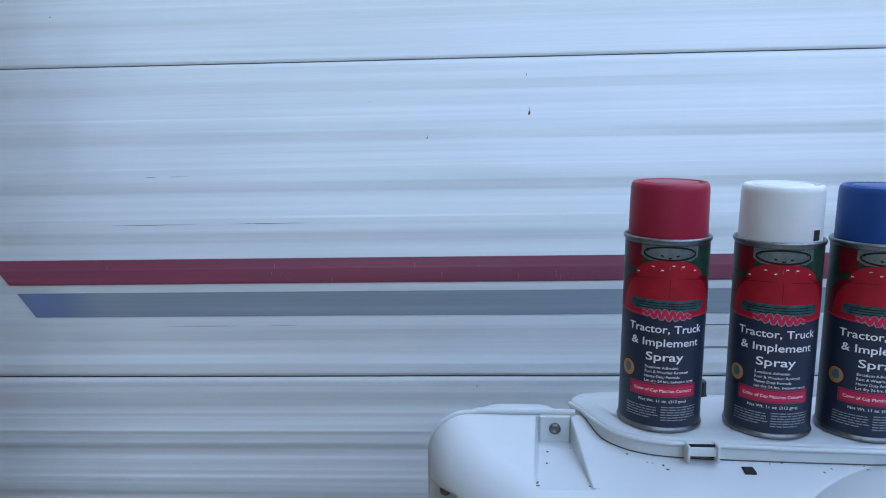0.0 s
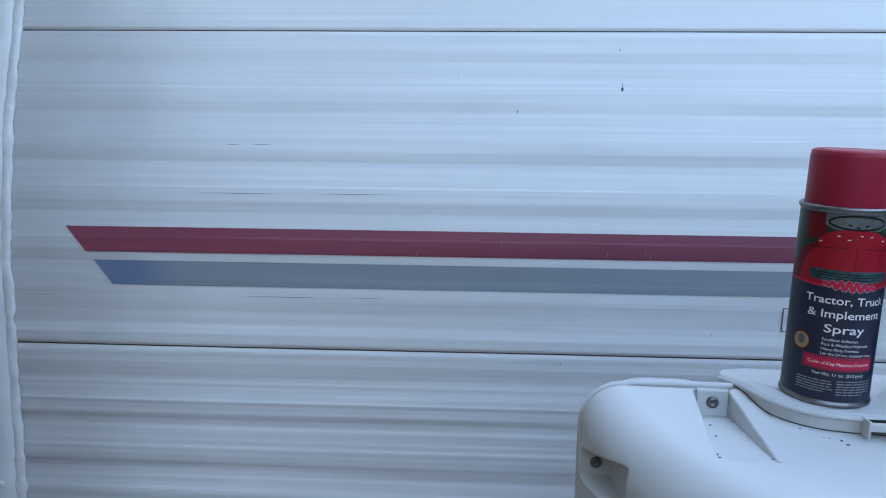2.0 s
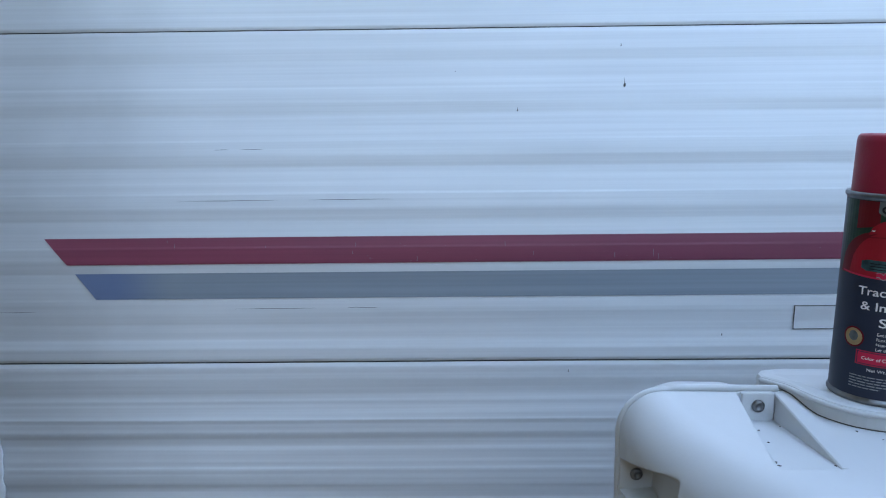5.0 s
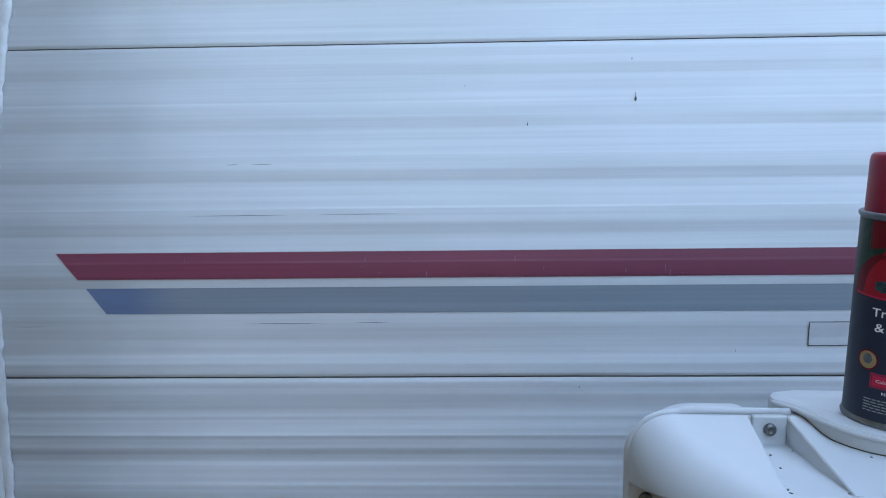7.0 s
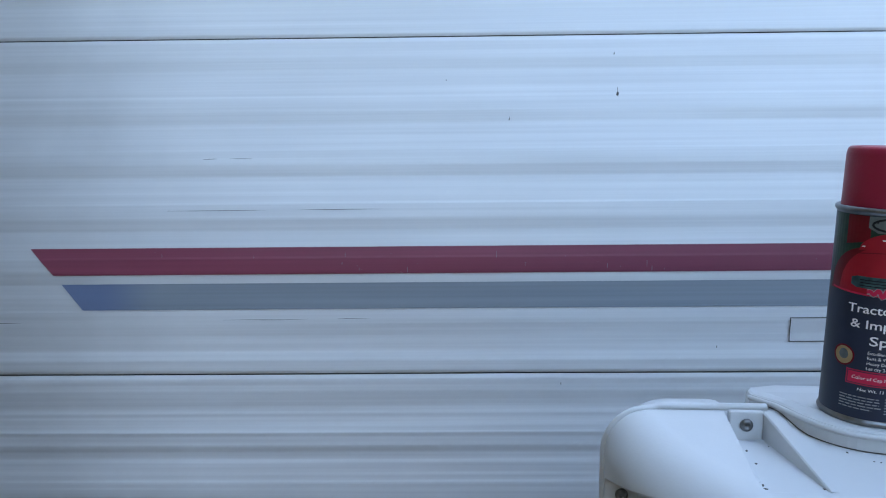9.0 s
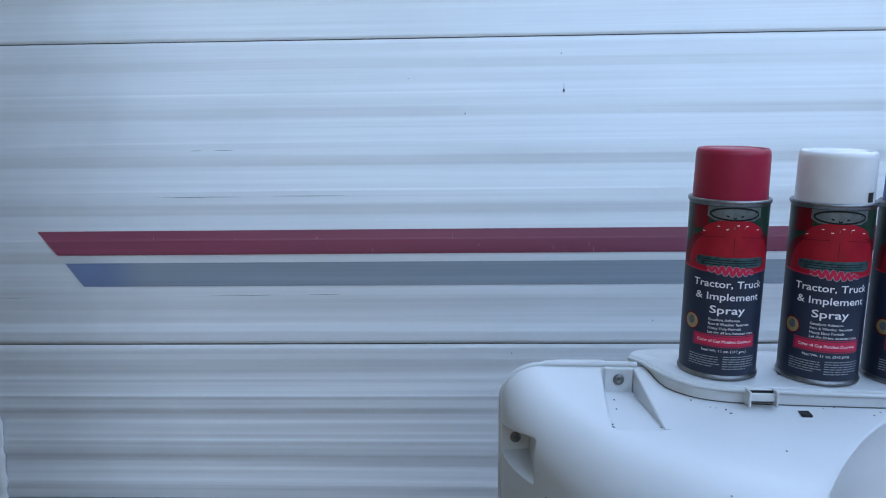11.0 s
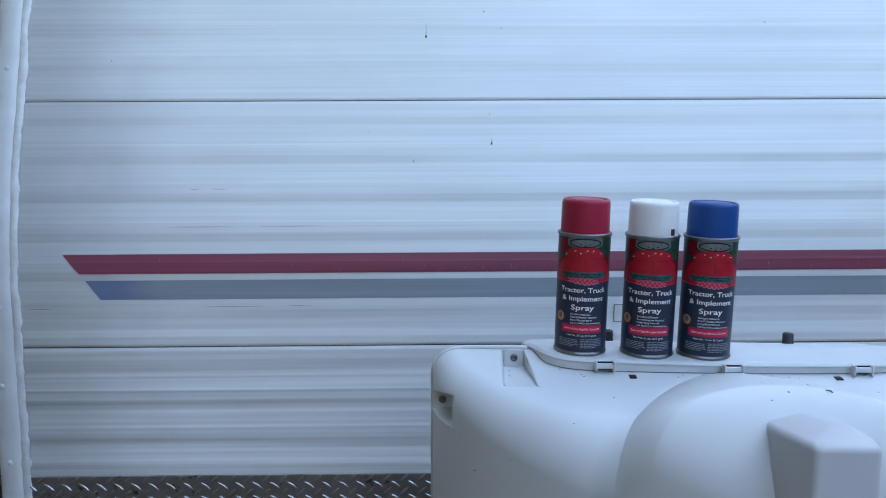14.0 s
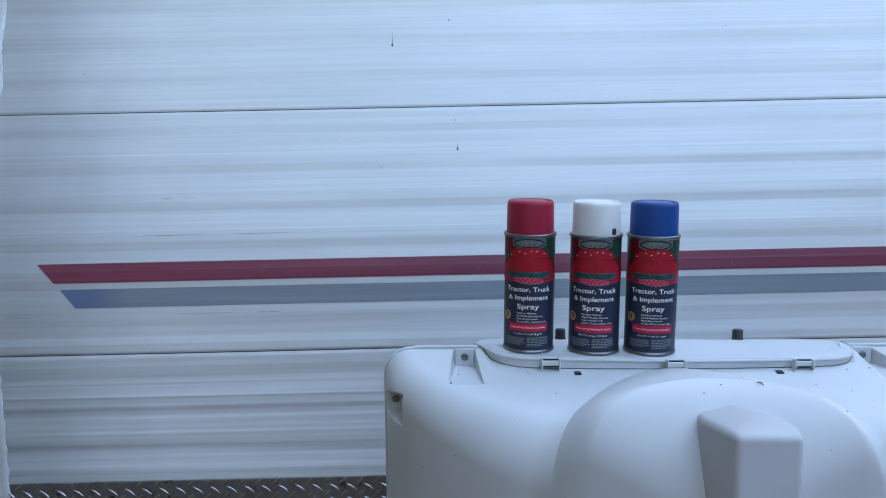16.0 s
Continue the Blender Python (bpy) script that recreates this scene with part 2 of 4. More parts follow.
def box(bm, x0, x1, y0, y1, z0, z1, bevel=0.0):
    geo = bmesh.ops.create_cube(bm, size=1.0, matrix=Matrix.LocRotScale(((x0 + x1) / 2, (y0 + y1) / 2, (z0 + z1) / 2), None, (x1 - x0, y1 - y0, z1 - z0)))
    if bevel:
        edges = {e for v in geo["verts"] for e in v.link_edges}
        bmesh.ops.bevel(bm, geom=list(edges), offset=bevel, segments=2, affect="EDGES", profile=0.5)
    return bm


def lathe(bm, profile, n=48, centre=(0, 0, 0), close=True):
    """Turns a profile of (radius, z) round a vertical axis."""
    rings = []
    for r, z in profile:
        rings.append([bm.verts.new((centre[0] + r * math.cos(2 * math.pi * i / n), centre[1] + r * math.sin(2 * math.pi * i / n), centre[2] + z)) for i in range(n)])
    for a, b in zip(rings, rings[1:]):
        for i in range(n):
            bm.faces.new((a[i], a[(i + 1) % n], b[(i + 1) % n], b[i]))
    if close:
        bm.faces.new(rings[0][::-1])
        bm.faces.new(rings[-1])
    return bm


def tube(bm, points, radii, n=10):
    """A tapered tube along points."""
    rings, side = [], None
    for k, p in enumerate(points):
        p = Vector(p)
        ahead = Vector(points[min(k + 1, len(points) - 1)]) - Vector(points[max(k - 1, 0)])
        ahead.normalize()
        side = ahead.cross(Vector((0.3, 0.2, 1)) if abs(ahead.z) < 0.9 else Vector((1, 0.2, 0))).normalized() if side is None else (side - ahead * side.dot(ahead)).normalized()
        up = ahead.cross(side)
        r = radii[k] if isinstance(radii, (list, tuple)) else radii
        rings.append([bm.verts.new(p + r * (side * math.cos(2 * math.pi * i / n) + up * math.sin(2 * math.pi * i / n))) for i in range(n)])
    for a, b in zip(rings, rings[1:]):
        for i in range(n):
            bm.faces.new((a[i], a[(i + 1) % n], b[(i + 1) % n], b[i]))
    bm.faces.new(rings[0][::-1])
    bm.faces.new(rings[-1])
    return bm


def curve_points(points, steps=8):
    """A smooth line through points."""
    pts = [Vector(p) for p in points]
    pts = [pts[0] * 2 - pts[1], *pts, pts[-1] * 2 - pts[-2]]
    out = []
    for a, b, c, d in zip(pts, pts[1:], pts[2:], pts[3:]):
        for k in range(steps):
            u = k / steps
            out.append(0.5 * (2 * b + (c - a) * u + (2 * a - 5 * b + 4 * c - d) * u * u + (3 * b - a - 3 * c + d) * u ** 3))
    return out + [pts[-2]]


def smoothstep(a, b, v):
    u = min(1.0, max(0.0, (v - a) / (b - a)))
    return u * u * (3 - 2 * u)


# ---- ground and distance ----
def ground():
    bm = bmesh.new()
    xs = [-400, -60, -12] + [-8 + 0.16 * i for i in range(76)] + [8, 12, 60, 400]
    ys = [-400, -60, -12, -6, -2] + [0.2 + 0.16 * i for i in range(64)] + [14, 30, 80, 400]
    grid = [[bm.verts.new((x, y, 0.02 * noise.noise(Vector((x * 1.7, y * 1.7, 0))) if abs(x) < 9 and abs(y) < 12 else 0)) for x in xs] for y in ys]
    for r0, r1 in zip(grid, grid[1:]):
        for i in range(len(xs) - 1):
            bm.faces.new((r0[i], r0[i + 1], r1[i + 1], r1[i]))
    tagged(part("ground", bm, EARTH, smooth=True, kind="structure"), "brown earth littered with dry leaves", "ground")


ground()

# ---- the trailer ----
LEFT, RIGHT, WALL_Y = -0.268, 2.142, 1.745
PLATE_TOP, LOW_SEAM, PANEL, TOP = 0.723, 0.9835, 0.480, 2.62
SLOPE = ((0.0, 0.0), (1.14, 0.0), (1.21, 0.008), (1.345, 0.032), (1.46, 0.063), (1.58, 0.092), (1.72, 0.125), (2.2, 0.24), (2.62, 0.36))


def lean(z):
    """How far the front wall leans back at a height."""
    for (z0, d0), (z1, d1) in zip(SLOPE, SLOPE[1:]):
        if z <= z1:
            return d0 + (d1 - d0) * (z - z0) / (z1 - z0)
    return SLOPE[-1][1]


def smooth_lean(z):
    return sum(lean(z + 0.02 * k) for k in range(-3, 4)) / 7


def wall_y(z):
    """The siding's face: the leaning wall with its rolled grooves."""
    h = (z - LOW_SEAM) % PANEL
    k = min(5, max(0, round((h - 0.056) / 0.0751)))
    u = h - 0.056 - 0.0751 * k
    worn = smoothstep(1.06, 0.97, z)
    lip = 0.0017 * max(0.0, min(1 - u / 0.017, 1 + u / 0.045)) + 0.0005 * smoothstep(0.030, -0.006, u) * smoothstep(-0.044, -0.006, u)
    groove = (1 - 0.5 * worn) * lip + 0.0019 * worn * smoothstep(0.030, -0.006, u) * smoothstep(-0.044, -0.006, u)
    groove += worn * (0.0013 * noise.noise(Vector((0.3, 7.1, z * 46))) + 0.0005 * noise.noise(Vector((2.3, 1.1, z * 150))))
    for ridge in (1.003, 0.973, 0.897, 0.820, 0.742):
        if abs(z - ridge) < 0.006:
            groove -= 0.0003 * (1 - abs(z - ridge) / 0.006)
    hem = 0.002 * smoothstep(0.006, 0.0, h) + 0.0012 * smoothstep(PANEL - 0.008, PANEL, h)
    return WALL_Y + smooth_lean(z) + groove + hem


# shallow dents in the sheet: x, height, depth, half width, half height
DENTS = ((0.70, 1.375, 0.0022, 0.10, 0.030), (0.58, 1.375, 0.0014, 0.05, 0.035), (0.99, 1.66, 0.002, 0.10, 0.05), (0.12, 1.300, 0.0012, 0.03, 0.012), (1.25, 1.44, 0.0018, 0.16, 0.04), (0.36, 1.30, 0.0010, 0.12, 0.03))


def ripple(x, z, sag):
    """Slight waves in the sheet, and short worn ripples low down."""
    if not sag:
        return 0.0
    wave = sag * (noise.noise(Vector((2.2 * x, 5 * z, 1.7))) + 0.5 * noise.noise(Vector((6.5 * x, 11 * z, 4.2))))
    for dx, dz, depth, wide, high in DENTS:
        wave += depth * math.exp(-((x - dx) / wide) ** 2 - ((z - dz) / high) ** 2)
    return wave + smoothstep(1.24, 0.98, z) * 0.0011 * noise.noise(Vector((1.9 * x, 3.3, 58 * z)))


def strip(bm, x0, x1, z0, z1, proud=0.0, slant=0.0, step=0.0015, dx=0.3, sag=0.0):
    """A sheet that follows the siding; its ends lean by slant metres per metre of height."""
    nz, nx = max(1, round((z1 - z0) / step)), max(1, round((x1 - x0) / dx))
    rows = []
    for j in range(nz + 1):
        z = z0 + (z1 - z0) * j / nz
        left = x0 - slant * (z - z0)
        rows.append([bm.verts.new((left + (x1 - left) * i / nx, wall_y(z) - proud + ripple(left + (x1 - left) * i / nx, z, sag), z)) for i in range(nx + 1)])
    for a, b in zip(rows, rows[1:]):
        for i in range(nx):
            bm.faces.new((a[i], a[i + 1], b[i + 1], b[i]))
    return bm


trailer = thing("travel_trailer", "white travel trailer with ribbed aluminium front siding and faded stripes", "trailer", (0.94, 1.745, 0))


def on_trailer(name, bm, mat, label="", smooth=False, kind="", parent=None):
    ob = part(name, bm, mat, parent or trailer, label, smooth, kind)
    ob.matrix_parent_inverse = Matrix.Translation((-0.94, -1.745, 0)) if parent is None else Matrix.Identity(4)
    return ob


GAP = 0.0009
edges_z = [PLATE_TOP - 0.05, LOW_SEAM, LOW_SEAM + PANEL, LOW_SEAM + 2 * PANEL, LOW_SEAM + 3 * PANEL]
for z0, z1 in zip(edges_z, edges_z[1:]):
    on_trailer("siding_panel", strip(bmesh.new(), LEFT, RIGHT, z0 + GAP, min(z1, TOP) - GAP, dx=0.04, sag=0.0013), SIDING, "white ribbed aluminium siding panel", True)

# dark backing behind the seams
bm = bmesh.new()
rows = [[bm.verts.new((x, WALL_Y + smooth_lean(z) + 0.014, z)) for x in (LEFT, RIGHT)] for z in [0.45 + 0.05 * i for i in range(44)]]
for a, b in zip(rows, rows[1:]):
    bm.faces.new((a[0], a[1], b[1], b[0]))
on_trailer("wall_backing", bm, SEAM)

on_trailer("red_stripe", strip(bmesh.new(), -0.140, RIGHT, 1.1285, 1.1665, 0.0012, 0.84, dx=0.05, sag=0.0013), RED_TAPE, "weathered red vinyl stripe", True)
on_trailer("blue_stripe", strip(bmesh.new(), -0.100, RIGHT, 1.0785, 1.1155, 0.0012, 0.80, dx=0.05, sag=0.0013), BLUE_TAPE, "faded blue-grey vinyl stripe", True)
on_trailer("repair_patch", strip(bmesh.new(), 0.902, 0.962, 1.028, 1.061, 0.0012), CAP_WHITE, "white rectangular patch", True)
bm = bmesh.new()
for x0, x1, z0, z1 in ((0.9005, 0.902, 1.0268, 1.0622), (0.902, 0.9635, 1.0268, 1.028), (0.902, 0.9635, 1.061, 1.0622), (0.962, 0.9635, 1.028, 1.061)):
    strip(bm, x0, x1, z0, z1, 0.0016, step=0.001)
on_trailer("patch_edge", bm, DIRT_AND_SHADE)

rng = random.Random(21)
bm = bmesh.new()
for k in range(46):
    x, z = rng.choice((rng.uniform(-0.05, 0.75), rng.uniform(0.0, 2.0))), rng.uniform(1.131, 1.162)
    w, h = rng.uniform(0.0003, 0.0006), rng.choice((rng.uniform(0.003, 0.012), 0.0012))
    strip(bm, x, x + w, max(1.1295, z - h), z, 0.0015, step=0.003)
on_trailer("stripe_scuff", bm, PRINT_DIM, "pale scuffs in the red vinyl", kind="stuff")

# corner moulding, with screws and a lumpy bead of caulk
bm = bmesh.new()
zs = [0.40 + 0.02 * i for i in range(112)]
section = ((-0.052, 0.10), (-0.052, 0.006), (-0.047, -0.004), (-0.036, -0.009), (-0.016, -0.009), (-0.006, -0.006), (0.002, 0.002), (0.004, 0.02))
rows = [[bm.verts.new((LEFT + a + 0.0012 * noise.noise(Vector((a * 40, z * 9, 0))), WALL_Y + smooth_lean(z) + b, z)) for a, b in section] for z in zs]
for a, b in zip(rows, rows[1:]):
    for i in range(len(section) - 1):
        bm.faces.new((a[i], a[i + 1], b[i + 1], b[i]))
on_trailer("corner_moulding", bm, TRIM, "white painted corner moulding with patched caulk", True)
bm = bmesh.new()
zs = [0.45 + 0.006 * i for i in range(330)]
pts = [(LEFT + 0.003 + 0.004 * noise.noise(Vector((0, 3, z * 14))), WALL_Y + smooth_lean(z) - 0.002, z) for z in zs]
tube(bm, pts, [0.0055 + 0.0035 * abs(noise.noise(Vector((z * 22, 0, 7)))) + 0.002 * noise.noise(Vector((z * 70, 1, 7))) for z in zs], 8)
for v in bm.verts:
    c = pts[min(len(pts) - 1, max(0, round((v.co.z - 0.45) / 0.006)))]
    v.co.x, v.co.y = c[0] + (v.co.x - c[0]) * (1.5 + 0.5 * noise.noise(Vector((v.co.z * 30, 2, 2)))), c[1] + (v.co.y - c[1]) * 0.45
on_trailer("caulk_bead", bm, CAULK, "lumpy white caulk bead", True)
for k in range(10):
    z = 0.60 + 0.155 * k
    bm = bmesh.new()
    lathe(bm, ((0.0052, 0.0), (0.0050, 0.0014), (0.0035, 0.0026), (0.001, 0.003)), 12)
    bm.transform(Matrix.Translation((LEFT - 0.026 + 0.003 * math.sin(k * 2.3), WALL_Y + smooth_lean(z) - 0.009, z)) @ pose(0, 0, 0, 90))
    on_trailer("moulding_screw", bm, TRIM, smooth=True)

# diamond plate along the bottom of the front
on_trailer("plate_sheet", box(bmesh.new(), LEFT - 0.004, RIGHT, WALL_Y - 0.003, WALL_Y + 0.010, 0.40, PLATE_TOP - 0.001, 0.001), PLATE, "dark grey aluminium diamond plate")
bm = bmesh.new()


def lozenge(bm, x, z, turn):
    c, s, y = math.cos(turn), math.sin(turn), WALL_Y - 0.0032
    flat = [(-0.0125, 0), (-0.005, -0.0024), (0.005, -0.0024), (0.0125, 0), (0.005, 0.0024), (-0.005, 0.0024)]
    low = [bm.verts.new((x + c * a - s * b, y, z + s * a + c * b)) for a, b in flat]
    high = [bm.verts.new((x + 0.6 * (c * a - s * b), y - 0.0013, z + 0.6 * (s * a + c * b))) for a, b in flat]
    bm.faces.new(high)
    for i in range(6):
        bm.faces.new((low[i], low[(i + 1) % 6], high[(i + 1) % 6], high[i]))


for i in range(70):
    for j in range(11):
        x, z = LEFT + 0.012 + 0.0345 * i, PLATE_TOP - 0.022 - 0.0275 * j
        if x < RIGHT - 0.03:
            lozenge(bm, x, z, radians(-35))
            lozenge(bm, x + 0.01725, z + 0.01375, radians(40))
on_trailer("plate_tread", bm, LOZENGE, "raised shiny tread pattern", kind="stuff")

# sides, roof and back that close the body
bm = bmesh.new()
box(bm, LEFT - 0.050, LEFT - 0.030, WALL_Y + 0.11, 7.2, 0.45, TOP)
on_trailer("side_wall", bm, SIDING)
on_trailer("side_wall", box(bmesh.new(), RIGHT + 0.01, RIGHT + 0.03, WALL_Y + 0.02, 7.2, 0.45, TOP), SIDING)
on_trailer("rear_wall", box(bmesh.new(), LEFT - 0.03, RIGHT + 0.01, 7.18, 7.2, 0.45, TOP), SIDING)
on_trailer("roof", box(bmesh.new(), LEFT - 0.06, RIGHT + 0.04, WALL_Y + 0.34, 7.22, TOP, TOP + 0.05, 0.01), TRIM)
on_trailer("floor_frame", box(bmesh.new(), LEFT - 0.03, RIGHT + 0.01, WALL_Y + 0.02, 7.18, 0.40, 0.46), FRAME_PAINT)
for s in (-1, 1):
    bm = bmesh.new()
    box(bm, -0.03, 0.03, -1.9, 0.35, 0.36, 0.48, 0.004)
    bm.transform(Matrix.Translation((0.918 + s * 0.62, 1.78, 0)) @ pose(0, 0, 0, 0, 0, s * 18))
    on_trailer("tongue_rail", bm, FRAME_PAINT)
on_trailer("tongue_shelf", box(bmesh.new(), 0.50, 1.34, 1.02, 1.40, 0.48, 0.50, 0.003), FRAME_PAINT)
for s in (-1, 1):
    for yy in (4.1, 4.9):
        bm = lathe(bmesh.new(), ((0.18, -0.09), (0.32, -0.09), (0.345, -0.06), (0.345, 0.06), (0.32, 0.09), (0.18, 0.09)), 28)
        bm.transform(Matrix.Translation((0.94 + s * 1.05, yy, 0.345)) @ pose(0, 0, 0, 0, 90, 0))
        on_trailer("wheel", bm, BLACK, smooth=True)

# scratches, drips and specks on the paint
for x0, x1, z in ((0.073, 0.095, 1.291), (0.112, 0.145, 1.2912), (0.02, 0.165, 1.2185), (0.209, 0.33, 1.2190), (-0.245, -0.19, 1.0605), (0.10, 0.22, 1.0635), (0.26, 0.31, 1.064)):
    bm = bmesh.new()
    n = 14
    top, low = [], []
    for i in range(n + 1):
        x = x0 + (x1 - x0) * i / n
        zz = z + 0.0006 * noise.noise(Vector((x * 40, z * 9, 3)))
        w = 0.00032 * math.sin(math.pi * (i + 0.4) / (n + 0.8))
        top.append(bm.verts.new((x, wall_y(zz + w) - 0.0011, zz + w)))
        low.append(bm.verts.new((x, wall_y(zz - w) - 0.0011, zz - w)))
    for i in range(n):
        bm.faces.new((low[i], low[i + 1], top[i + 1], top[i]))
    on_trailer("scratch", bm, DIRT_AND_SHADE)
for x, z, r, tail in ((0.535, 1.593, 0.0028, 0.026), (0.663, 1.3775, 0.0026, 0.010), (0.509, 1.343, 0.0012, 0.004), (0.652, 1.643, 0.0015, 0.003), (0.686, 1.609, 0.0010, 0),
                      (-0.09, 1.545, 0.0012, 0), (0.42, 1.40, 0.0008, 0), (0.80, 1.02, 0.0010, 0.002), (0.66, 1.435, 0.0010, 0.003), (1.22, 1.62, 0.0012, 0), (0.58, 0.968, 0.001, 0.003)):
    bm = bmesh.new()
    bmesh.ops.create_icosphere(bm, subdivisions=1, radius=r)
    for v in bm.verts:
        v.co = Vector((v.co.x * (0.8 + 0.3 * noise.noise(v.co * 900)), v.co.y * 0.35, v.co.z * 1.3))
    bmesh.ops.translate(bm, verts=bm.verts, vec=(x, wall_y(z) - 0.0006, z))
    if tail:
        tube(bm, [(x, wall_y(z) - 0.0008, z), (x + 0.0004, wall_y(z + tail / 2) - 0.0006, z + tail / 2), (x, wall_y(z + tail) - 0.0006, z + tail)], [0.0006, 0.0004, 0.0002], 5)
    on_trailer("speck", bm, DIRT_AND_SHADE)

# ---- the propane tank cover on the tongue ----
CX, BACK = 0.918, 1.257
A, B = 0.372, 0.256


def outline(a):
    """The cover's plan, by angle from its right to its left side; two creases beside the middle bulge."""
    c, s = math.cos(a), math.sin(a)
    n = 1.85
    x, y = A * math.copysign(abs(c) ** (2 / n), c), -B * abs(s) ** (2 / n)
    y += 0.003 * (math.exp(-((abs(x) - 0.197) / 0.016) ** 2)) - 0.012 * smoothstep(0.205, 0.140, abs(x))
    return CX + x, BACK + y


def crown(x, y):
    """The height of the cover's top before its edge rounds off."""
    z = 1.0885 - 0.215 * max(0.0, 1.252 - y) - 0.004 * smoothstep(0.242, 0.230, abs(x - CX)) * smoothstep(1.195, 1.24, y)
    u = abs(x - CX + 0.004)
    if u < 0.205:
        foot_y, ridge_y = 1.200 - 3.78 * u ** 1.83, 1.068 - 2.0 * u ** 1.9
        ridge_z = 1.0975 - 0.85 * u * u
        foot_z = 1.0885 - 0.215 * (1.252 - foot_y) - 0.002
        k = (foot_y - y) / (foot_y - ridge_y)
        if k > 0:
            raised = foot_z + (ridge_z - foot_z) * (1 - (1 - k) ** 1.35) if k < 1 else ridge_z - 0.35 * (ridge_y - y) - 6.0 * (ridge_y - y) ** 2
            z += (raised - z) * smoothstep(0.207, 0.165, u) * smoothstep(0.0, 0.05, k)
    return z


def pocket(x, y):
    """How far into a screw pocket a place lies: 0 outside, 1 on its level floor."""
    u = abs(x - CX)
    k = (1.252 - y) / 0.096
    inner, outer = 0.251 - 0.006 * k, 0.281 + (0.008 if x < CX else 0.020) * k
    return smoothstep(inner - 0.0020, inner + 0.0020, u) * smoothstep(outer + 0.0018, outer - 0.0018, u) * smoothstep(1.2530, 1.2505, y) * smoothstep(1.1540, 1.1565, y)


def side_pocket(x, y, z):
    """The upright pocket cut into each side of the shell for its screw."""
    k = 1.250 - y
    cut = smoothstep(1.2507, 1.2495, y) * smoothstep(1.1770, 1.1800, y) * smoothstep(1.0350, 1.0295, z - 0.22 * k) * smoothstep(1.0095, 1.0110, z)
    u = abs(x - CX)
    deep = min(u, 0.346)
    return Vector((CX + math.copysign(u + (deep - u) * cut, x - CX), y, z))


def cover_point(a, q):
    """q from 0 at the back of the top to 1 at the edge, then to 2 at the foot."""
    ox, oy = outline(a)
    size = math.hypot(ox - CX, oy - BACK)
    front = math.sin(a)
    r = 0.034 + 0.046 * front ** 2 - 0.014 * smoothstep(0.200, 0.130, abs(ox - CX))
    if q <= 1:
        x, y = CX + (ox - CX) * q, BACK + (oy - BACK) * q
        d = (1 - q) * size
        z = crown(x, y)
        if d < r:
            z -= r - math.sqrt(max(0.0, r * r - (r - d) ** 2))
        z = z + (min(z, 1.0672) - z) * pocket(x, y)
        return side_pocket(x, y, z)
    k = q - 1
    z_edge = crown(ox, oy) - r
    z = z_edge + (0.502 - z_edge) * k
    out = 1 - 0.015 * k
    x, y = CX + (ox - CX) * out, BACK + (oy - BACK) * out
    return side_pocket(x, y, z)


COVER_TILT = 1.0
cover = thing("propane_tank_cover", "white moulded plastic propane tank cover with hinged lid on trailer tongue", "tank cover", (CX - 0.58 * math.sin(radians(COVER_TILT)), BACK, 0.50))
cover.rotation_euler = (0, radians(COVER_TILT), 0)


def on_cover(name, bm, mat, label="", smooth=False, parent=None):
    ob = part(name, bm, mat, parent or cover, label, smooth)
    if parent is None:
        ob.matrix_parent_inverse = Matrix.Translation((-CX, -BACK, -0.50))
    return ob


NA = 840
qs = [0.0] + [0.24 + 0.66 * (i / 165) for i in range(165)] + [1 - 0.1 * (1 - i / 70) ** 2.2 for i in range(70)] + [1 + 0.18 * i / 80 for i in range(1, 81)] + [1.18 + 0.82 * i / 12 for i in range(1, 13)]
bm = bmesh.new()
rows = [[bm.verts.new(cover_point(math.pi * i / NA, q)) for i in range(NA + 1)] for q in qs[1:]]
hub = bm.verts.new(cover_point(math.pi / 2, 0.0))
for i in range(NA):
    bm.faces.new((hub, rows[0][i + 1], rows[0][i]))
for a, b in zip(rows, rows[1:]):
    for i in range(NA):
        bm.faces.new((a[i], a[i + 1], b[i + 1], b[i]))
bmesh.ops.recalc_face_normals(bm, faces=bm.faces)
for e in bm.edges:
    e.smooth = len(e.link_faces) < 2 or e.calc_face_angle() < 0.5
on_cover("shell", bm, COVER, "white weathered plastic shell", True)

# the rim of the front shell and the rear half behind it
rim = [(CX + dx, 1.0905 if abs(dx) < 0.335 else cover_point(0.0 if dx > 0 else math.pi, abs(dx) / A).z) for dx in [-A + 2 * A * (0.5 - 0.5 * math.cos(math.pi * i / 120)) for i in range(121)]]
rim = [(CX + A - 0.006, 0.505)] + rim[::-1] + [(CX - A + 0.006, 0.505)]
for side in (-1, 1):
    half = [(x, BACK, z) for x, z in rim if side * (x - CX) > 0.245]
    on_cover("rim", tube(bmesh.new(), half, 0.0029, 8), COVER, "raised white rim", True)
bm = bmesh.new()
back_line = []
for i in range(121):
    x = -A + 2 * A * i / 120
    u = abs(x)
    edge_drop = 0.050 * (1 - math.sqrt(max(0.0, 1 - max(0.0, (u - (A - 0.050)) / 0.050) ** 2)))
    back_line.append((CX + 0.985 * x, 1.0835 - edge_drop - 0.022 * smoothstep(0.285, 0.245, u)))
back_line = [(CX - 0.985 * A, 0.502)] + back_line + [(CX + 0.985 * A, 0.502)]
